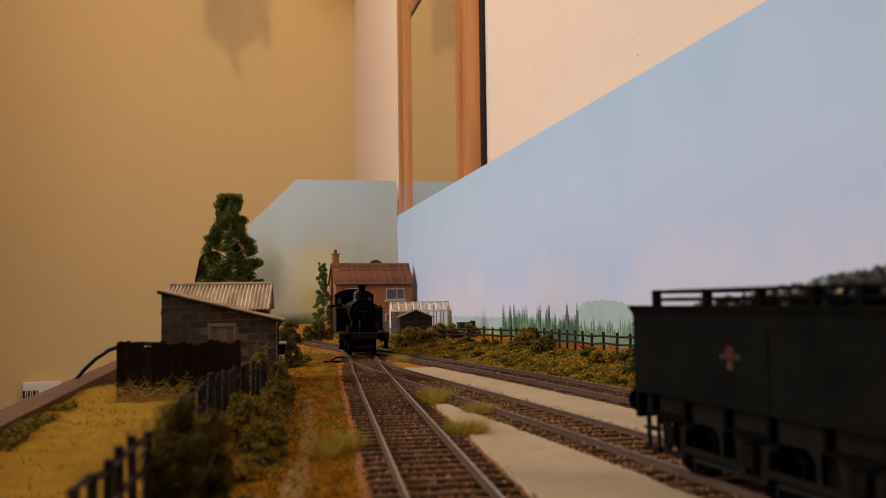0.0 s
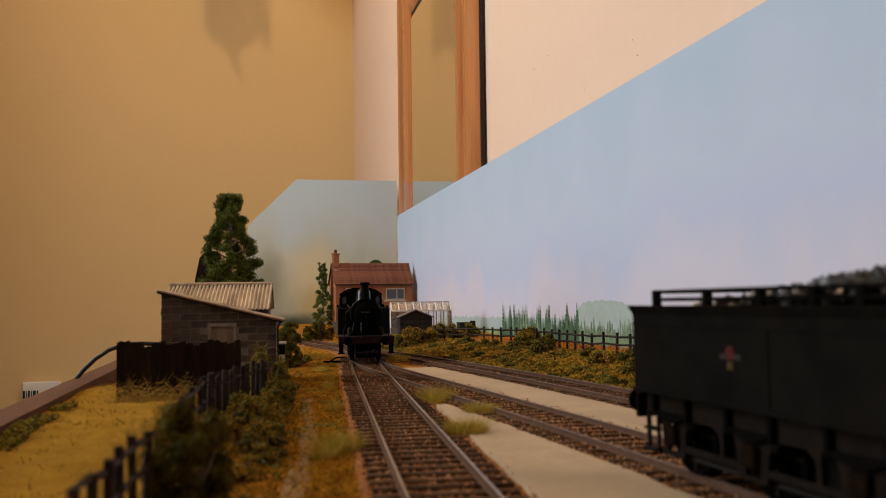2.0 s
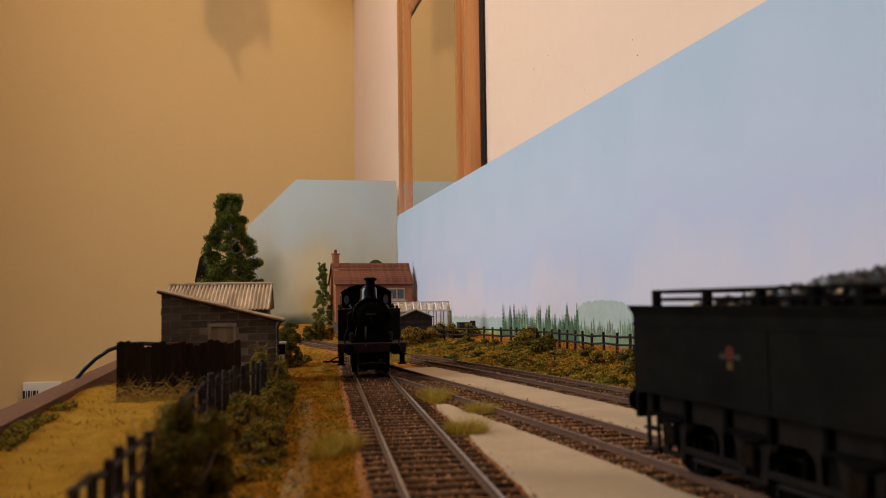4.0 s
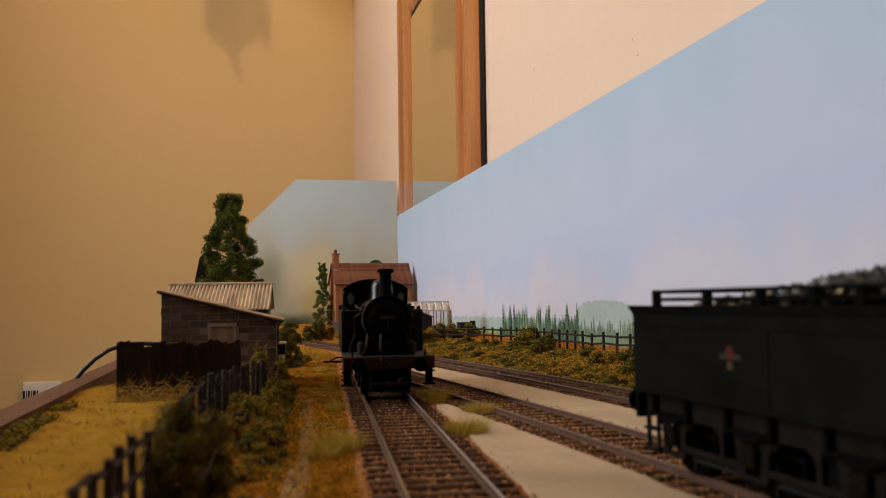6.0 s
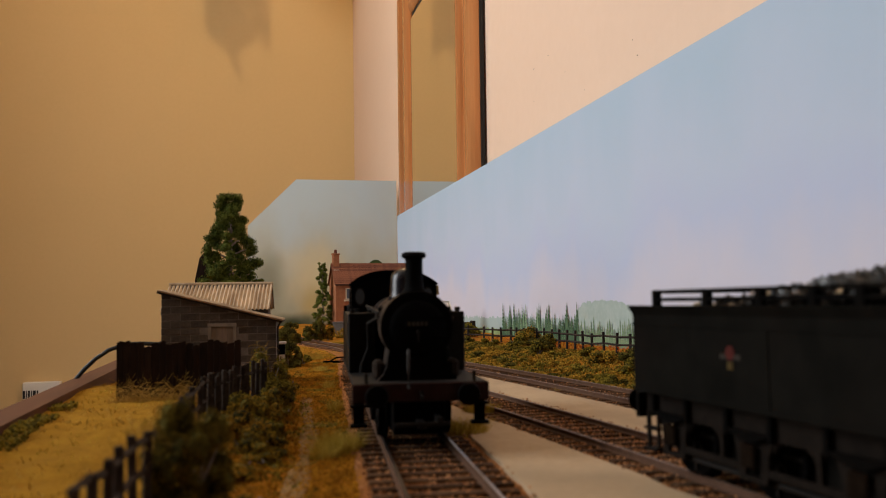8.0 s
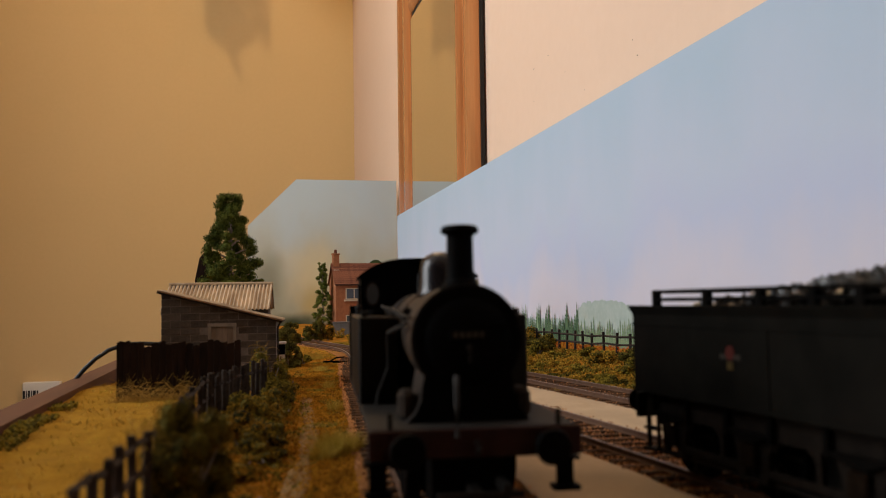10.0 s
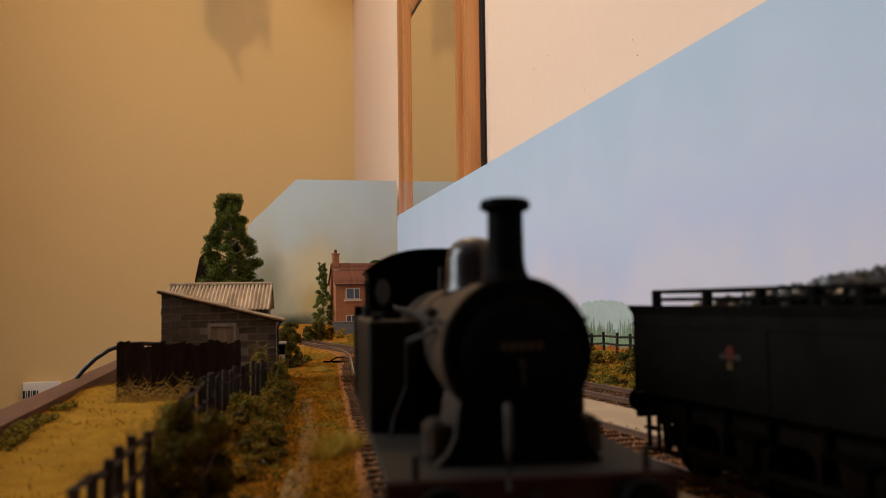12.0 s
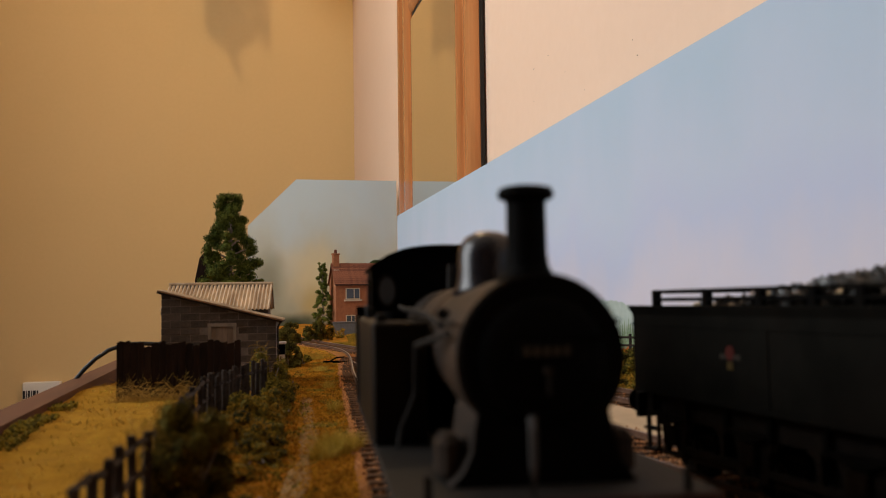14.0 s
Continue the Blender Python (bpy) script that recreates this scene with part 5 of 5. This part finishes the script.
# ---- ballast ----
for curve, y0, y1, n in ((t1, 60, 660, 17000), (t2, 60, 430, 15000), (t3, 60, 900, 14000)):
    s_ = Soup()
    for _ in range(n):
        f = rnd.random()
        y = y0 + (y1 - y0) * f ** 1.2
        o = rnd.triangular(-17.8, 17.8, rnd.choice((-12, 0, 12)))
        if abs(abs(o) - 8.75) < 1.0:
            continue
        ph = ((y + 56) % 7.3) / 7.3
        on = ph < .24 or ph > .76
        if on and abs(o) < 14.5 and rnd.random() < (.85 if curve is not t2 else .6):
            continue
        crumb(s_, curve(y) + o, y, (-2.2 if abs(o) < 15 else -2.0) if not on else -1.6, rnd.uniform(.2, .45))
    soup("ballast", s_, STONE, None, "fine brown and grey stone ballast round the sleepers", "ballast")


# ---- small trackside things ----
def point_lever():
    t = thing("point_lever", -18, 591, -2.6, 8, "black ground lever with rodding beside the turnout", "point lever")
    part("base", B(-7, 6, -1.2, 1.2, 0, 1.6, .2), BLACK, t)
    part("lever", T([(-2, 0, 1.4), (2, 0, 3.6), (7, 0, 3.8)], .5, 6), BLACK, t)
    part("rod", T([(6, 0, 1), (12, .5, .6)], .35, 6), BLACK, t)


def cabinet():
    t = thing("trackside_cabinet", -47.5, 480, -3, 0, "small dark trackside cabinet with pale lid", "cabinet")
    part("body", B(-2.6, 2.6, 0, 5, 0, 18.6, .2), BLACK, t)
    part("lid", B(-3, 3.2, -.5, 5.4, 18.6, 19.8, .2), WHITE, t, "pale painted lid")
    part("panel", B(-.4, 2.4, -.35, 0, 7.5, 13, .1), WHITE, t, "pale painted panel")
    part("plinth", B(-3.6, 3.6, -1, 6, -.6, .8, .2), WHITE, t)


point_lever()
cabinet()


def cable():
    t = thing("power_cable", -104, 430, 0, 0, "black power cable arching over the edge of the layout", "cable")
    part("lead", T([(4, 0, 19.0), (-6, 0, 19.6), (-13, 0, 19.2), (-20, 0, 16.8), (-26, 0, 12.8), (-31, 0, 8), (-36, 0, 2), (-39, 0, -6), (-40, 0, -40)], 1.0, 10), RUBBER, t)
    part("plug", C(1.8, 1.8, 22, at(5, 0, -3), 12), RUBBER, t)


cable()


def wall_socket():
    t = new("wall_socket")
    t.matrix_basis = ROOM @ pose(-0.47, WY * MM, -0.165)
    tagged(t, "white plastic wall box with a dark slotted label", "wall box")
    part("box", B(-34, 45, -22, 0, 0, 38, 2), plain("white_plastic", (0.72, 0.70, 0.66), .4, vary=.03), t)
    for k, w in enumerate((5, 2, 4, 2, 6, 3)):
        part("label_bar", B(-33 + sum((5, 2, 4, 2, 6, 3)[:k]) + 2 * k, -33 + sum((5, 2, 4, 2, 6, 3)[:k]) + 2 * k + w, -22.6, -22, 2, 20), RUBBER, t)


wall_socket()


# ---- pine-framed mirror on the side wall ----
def mirror():
    t = new("wall_mirror")
    t.matrix_basis = ROOM @ pose(0.2455, 1.216, 0.12, 0, 0, 0.0) @ pose(0, 0, 0, 0.9, 0, 0) @ pose(0, 0, 0, 0, 0, -0.35)
    tagged(t, "tall pine-framed mirror hanging on the peach wall", "mirror")
    W2, H_, fw_ = 264, 430, 112
    part("backing", B(-4, 0, -W2 + 6, W2 - 6, 4, H_ - 4), RUBBER, t, "black backing board")
    part("edge_strip", B(-4.5, 0, -W2 - 2.4, -W2 - .3, 4, H_ - 4), RUBBER, t, "black side edge")
    part("glass", B(-6.2, -4.2, -W2 + 60, W2 - 60, 60, H_ - 60), MIRROR, t, "silvered mirror glass")
    # moulded section: raised outer bead, cove, low inner bead
    MOULD = ((-6, 1), (-9, .97), (-11.2, .91), (-12.2, .83), (-12, .74), (-10.6, .67), (-9, .63), (-8.6, .57), (-10, .48), (-10.8, .36), (-10.4, .22), (-8.8, .1), (-6.5, .03), (-5, 0))

    def stile(y0, y1, z0, z1, up):
        bm = bmesh.new()
        if up:
            w = y1 - y0
            prof = [(0, 0), (0, w)] + [(x, w * q) for x, q in MOULD]
            a = [bm.verts.new((x, y0 + q, z0)) for x, q in prof]
            b = [bm.verts.new((x, y0 + q, z1)) for x, q in prof]
        else:
            w = z1 - z0
            prof = [(0, 0), (0, w)] + [(x, w * q) for x, q in MOULD]
            a = [bm.verts.new((x, y0, z0 + q)) for x, q in prof]
            b = [bm.verts.new((x, y1, z0 + q)) for x, q in prof]
        n = len(a)
        fs = [bm.faces.new(a), bm.faces.new(b[::-1])]
        for k in range(n):
            fs.append(bm.faces.new((a[k], b[k], b[(k + 1) % n], a[(k + 1) % n])))
        bmesh.ops.recalc_face_normals(bm, faces=fs)
        return bm
    part("stile", stile(W2 - fw_, W2, 0, H_, True), PINE, t)
    part("stile", stile(-W2, -W2 + fw_ - 10, 0, H_, True), PINE, t)
    part("top_rail", stile(-W2 + fw_ - 10, W2 - fw_, H_ - 50, H_, False), PINE, t)
    part("bottom_rail", stile(-W2 + fw_ - 10, W2 - fw_, 0, 50, False), PINE, t)
    return t


mirror()

# ---- unseen lantern under the ceiling, added to cast a shadow on the end wall ----
def lantern():
    t = thing("ceiling_lantern", -189, 1917, 0, 5, "unseen dark lantern shape with pointed finial, added to shadow the end wall", "lantern")
    bm = bmesh.new()
    lathe(bm, [(3, 748), (7, 770), (14, 776), (17, 792), (30, 794), (33, 806), (47, 808), (52, 822), (53, 900), (40, 960), (10, 990)], Matrix(), 8)
    part("body", bm, FENCEWOOD, t)
    part("finial", C(3, 6, 30, at(8, 0, 726), 10), FENCEWOOD, t)
    part("rod", T([(0, 0, 985), (0, 0, 1500)], 4, 8), FENCEWOOD, t)
    part("pull_cord", T([(56, 0, 985), (57, 0, 785)], 8, 8), FENCEWOOD, t)
    part("arm", T([(0, 0, 985), (56, 0, 985)], 4, 8), FENCEWOOD, t)


lantern()

# ---- paint on the backscene: distant woods, lying flat on the boards ----
HAZE = mat("paint_haze_green", (0.34, 0.43, 0.42), (0.42, 0.50, 0.48), 30, .85)
HAZE2 = mat("paint_pale_green", (0.34, 0.43, 0.39), (0.44, 0.51, 0.48), 60, .85)
FIR = mat("paint_fir", (0.045, 0.10, 0.055), (0.10, 0.17, 0.09), 120, .85)
FIRPALE = mat("paint_fir_pale", (0.15, 0.24, 0.14), (0.25, 0.34, 0.20), 120, .85)
FIELD = mat("paint_field", (0.25, 0.36, 0.15), (0.36, 0.46, 0.24), 60, .85)
long_board = bpy.data.objects["backdrop_long"]


def painted(name, pts, lift, m):
    """A flat painted shape on the long board; pts are (distance along, height)."""
    bm = bmesh.new()
    vs = [bm.verts.new((w, -6 * 0 + .0 + lift, z)) for w, z in pts]
    bm.faces.new(vs)
    return part(name, bm, m, long_board)


end_board = bpy.data.objects["backdrop_end"]
PAINTTREE = mat("paint_tree", (0.018, 0.036, 0.010), (0.05, 0.075, 0.02), 120, .85)
for cx, cz, rx_, rz_ in ((152, 97, 9, 10), (200, 100, 13, 12)):
    bm = bmesh.new()
    bm.faces.new([bm.verts.new((cx + rx_ * (1 + .18 * noise.noise(Vector((k * .7, cx, 0)))) * math.cos(k * math.pi / 14), 1504.4, cz + rz_ * (1 + .18 * noise.noise(Vector((k * .7, cx, 3)))) * math.sin(k * math.pi / 14))) for k in range(28)])
    part("painted_tree", bm, PAINTTREE, end_board, "flat dark green painted tree")


# small chips in the wall paint
wall_side = bpy.data.objects["wall_side"]
for cw, cz, r in ((781, 256, .9), (741, 258, .6), (567, 220, .6), (560, 207, .7), (783, 225, .5), (657, 206, .4), (700, 232, .4)):
    bm = bmesh.new()
    cyl(bm, r * .6, r * .5, .4, at(WX - .4, cw, cz, 0, 90), 7)
    part("paint_chip", bm, FENCEWOOD, wall_side, "small dark chip in the paint")


def skyline(w0, w1, base, height, rough_, step, seed):
    pts = [(w0, base)]
    w = w0
    while w < w1:
        pts.append((w, base + height(w) + rough_ * noise.noise(Vector((w * .11, seed, 0))) + rough_ * .6 * noise.noise(Vector((w * .4, seed, 2)))))
        w += step
    return pts + [(w1, base)]


painted("distant_wood", skyline(520, 1120, -5, lambda w: 27 - .006 * (w - 600), 4.5, 3, 1), .25, HAZE)
painted("round_wood", skyline(522, 648, -5, lambda w: 6 + 35 * max(0, 1 - ((w - 585) / 62) ** 4) ** .5, 2.6, 2, 4), .45, HAZE2)
painted("meadow", skyline(480, 1100, -5, lambda w: 14, 2.5, 4, 6), .65, FIELD)
r_ = random.Random(11)


def fir(w, h, hw, lift, m, base=3.0):
    """A ragged conifer silhouette."""
    n = 9
    right, left = [], []
    for k in range(1, n):
        f = k / n
        for sgn, side in ((1, right), (-1, left)):
            side.append((w + sgn * (hw * (1 - f) * r_.uniform(.75, 1.25) + .25), base + (h - base) * f))
            side.append((w + sgn * (hw * (1 - f) * r_.uniform(.3, .6) + .15), base + (h - base) * (f + .4 / n)))
    painted("painted_fir", [(w - hw, base), (w + hw, base)] + right + [(w, h)] + left[::-1], lift, m)


w, k = 505.0, 0
while w < 640:
    fir(w, r_.uniform(15, 26), r_.uniform(2.0, 3.2), .8 + .004 * (k % 40), FIRPALE)
    w, k = w + r_.uniform(2.2, 4.2), k + 1
w = 634.0
while w < 832:
    h = r_.uniform(30, 36) if r_.random() < .22 else r_.uniform(17, 28)
    fir(w, h, h * r_.uniform(.12, .17), 1.0 + .004 * (k % 40), FIR if r_.random() < .75 else FIRPALE)
    w, k = w + r_.uniform(2.2, 5.0), k + 1


# ---- what moves: the engine rolls up the siding and slows to a stop ----
def motions():
    ts = [0, 1, 2, 3, 5.3, 6, 6.5, 7, 7.5, 8, 10.5, 11, 11.5, 12, 12.5, 13, 13.5, 14]
    ds = [614, 586, 550, 505, 374, 334, 305, 276, 249, 222, 124.5, 114.8, 106.8, 100.3, 94.8, 91.5, 89.2, 88.1]
    sl = [(ds[1] - ds[0]) / (ts[1] - ts[0])] + [((ds[k + 1] - ds[k]) / (ts[k + 1] - ts[k]) + (ds[k] - ds[k - 1]) / (ts[k] - ts[k - 1])) / 2 for k in range(1, len(ts) - 1)] + [-1.5]

    def dist(t):
        k = max(i for i in range(len(ts) - 1) if ts[i] <= t + 1e-9)
        h = ts[k + 1] - ts[k]
        u = (t - ts[k]) / h
        return (2 * u ** 3 - 3 * u * u + 1) * ds[k] + (u ** 3 - 2 * u * u + u) * h * sl[k] + (3 * u * u - 2 * u ** 3) * ds[k + 1] + (u ** 3 - u * u) * h * sl[k + 1]

    times = [k * .2 for k in range(71)]
    rows = []
    for t in times:
        d = dist(t)
        a, b = t1(d + 25), t1(d + 91)
        dirn = (b - a) / 66
        x = a - dirn * 25
        rows.append((t, pose(x * MM, d * MM, 0, 0, 0, -math.degrees(math.atan(dirn)))))
    walk(loco, rows)
    for wheel, x, y, turn in loco_wheels:
        walk(wheel, [(t, pose(x * MM, y * MM, 9.15 * MM, math.degrees((614 - dist(t)) / 9.15), 0, 0) @ pose(0, 0, 0, 0, 0, turn)) for t in times])


motions()
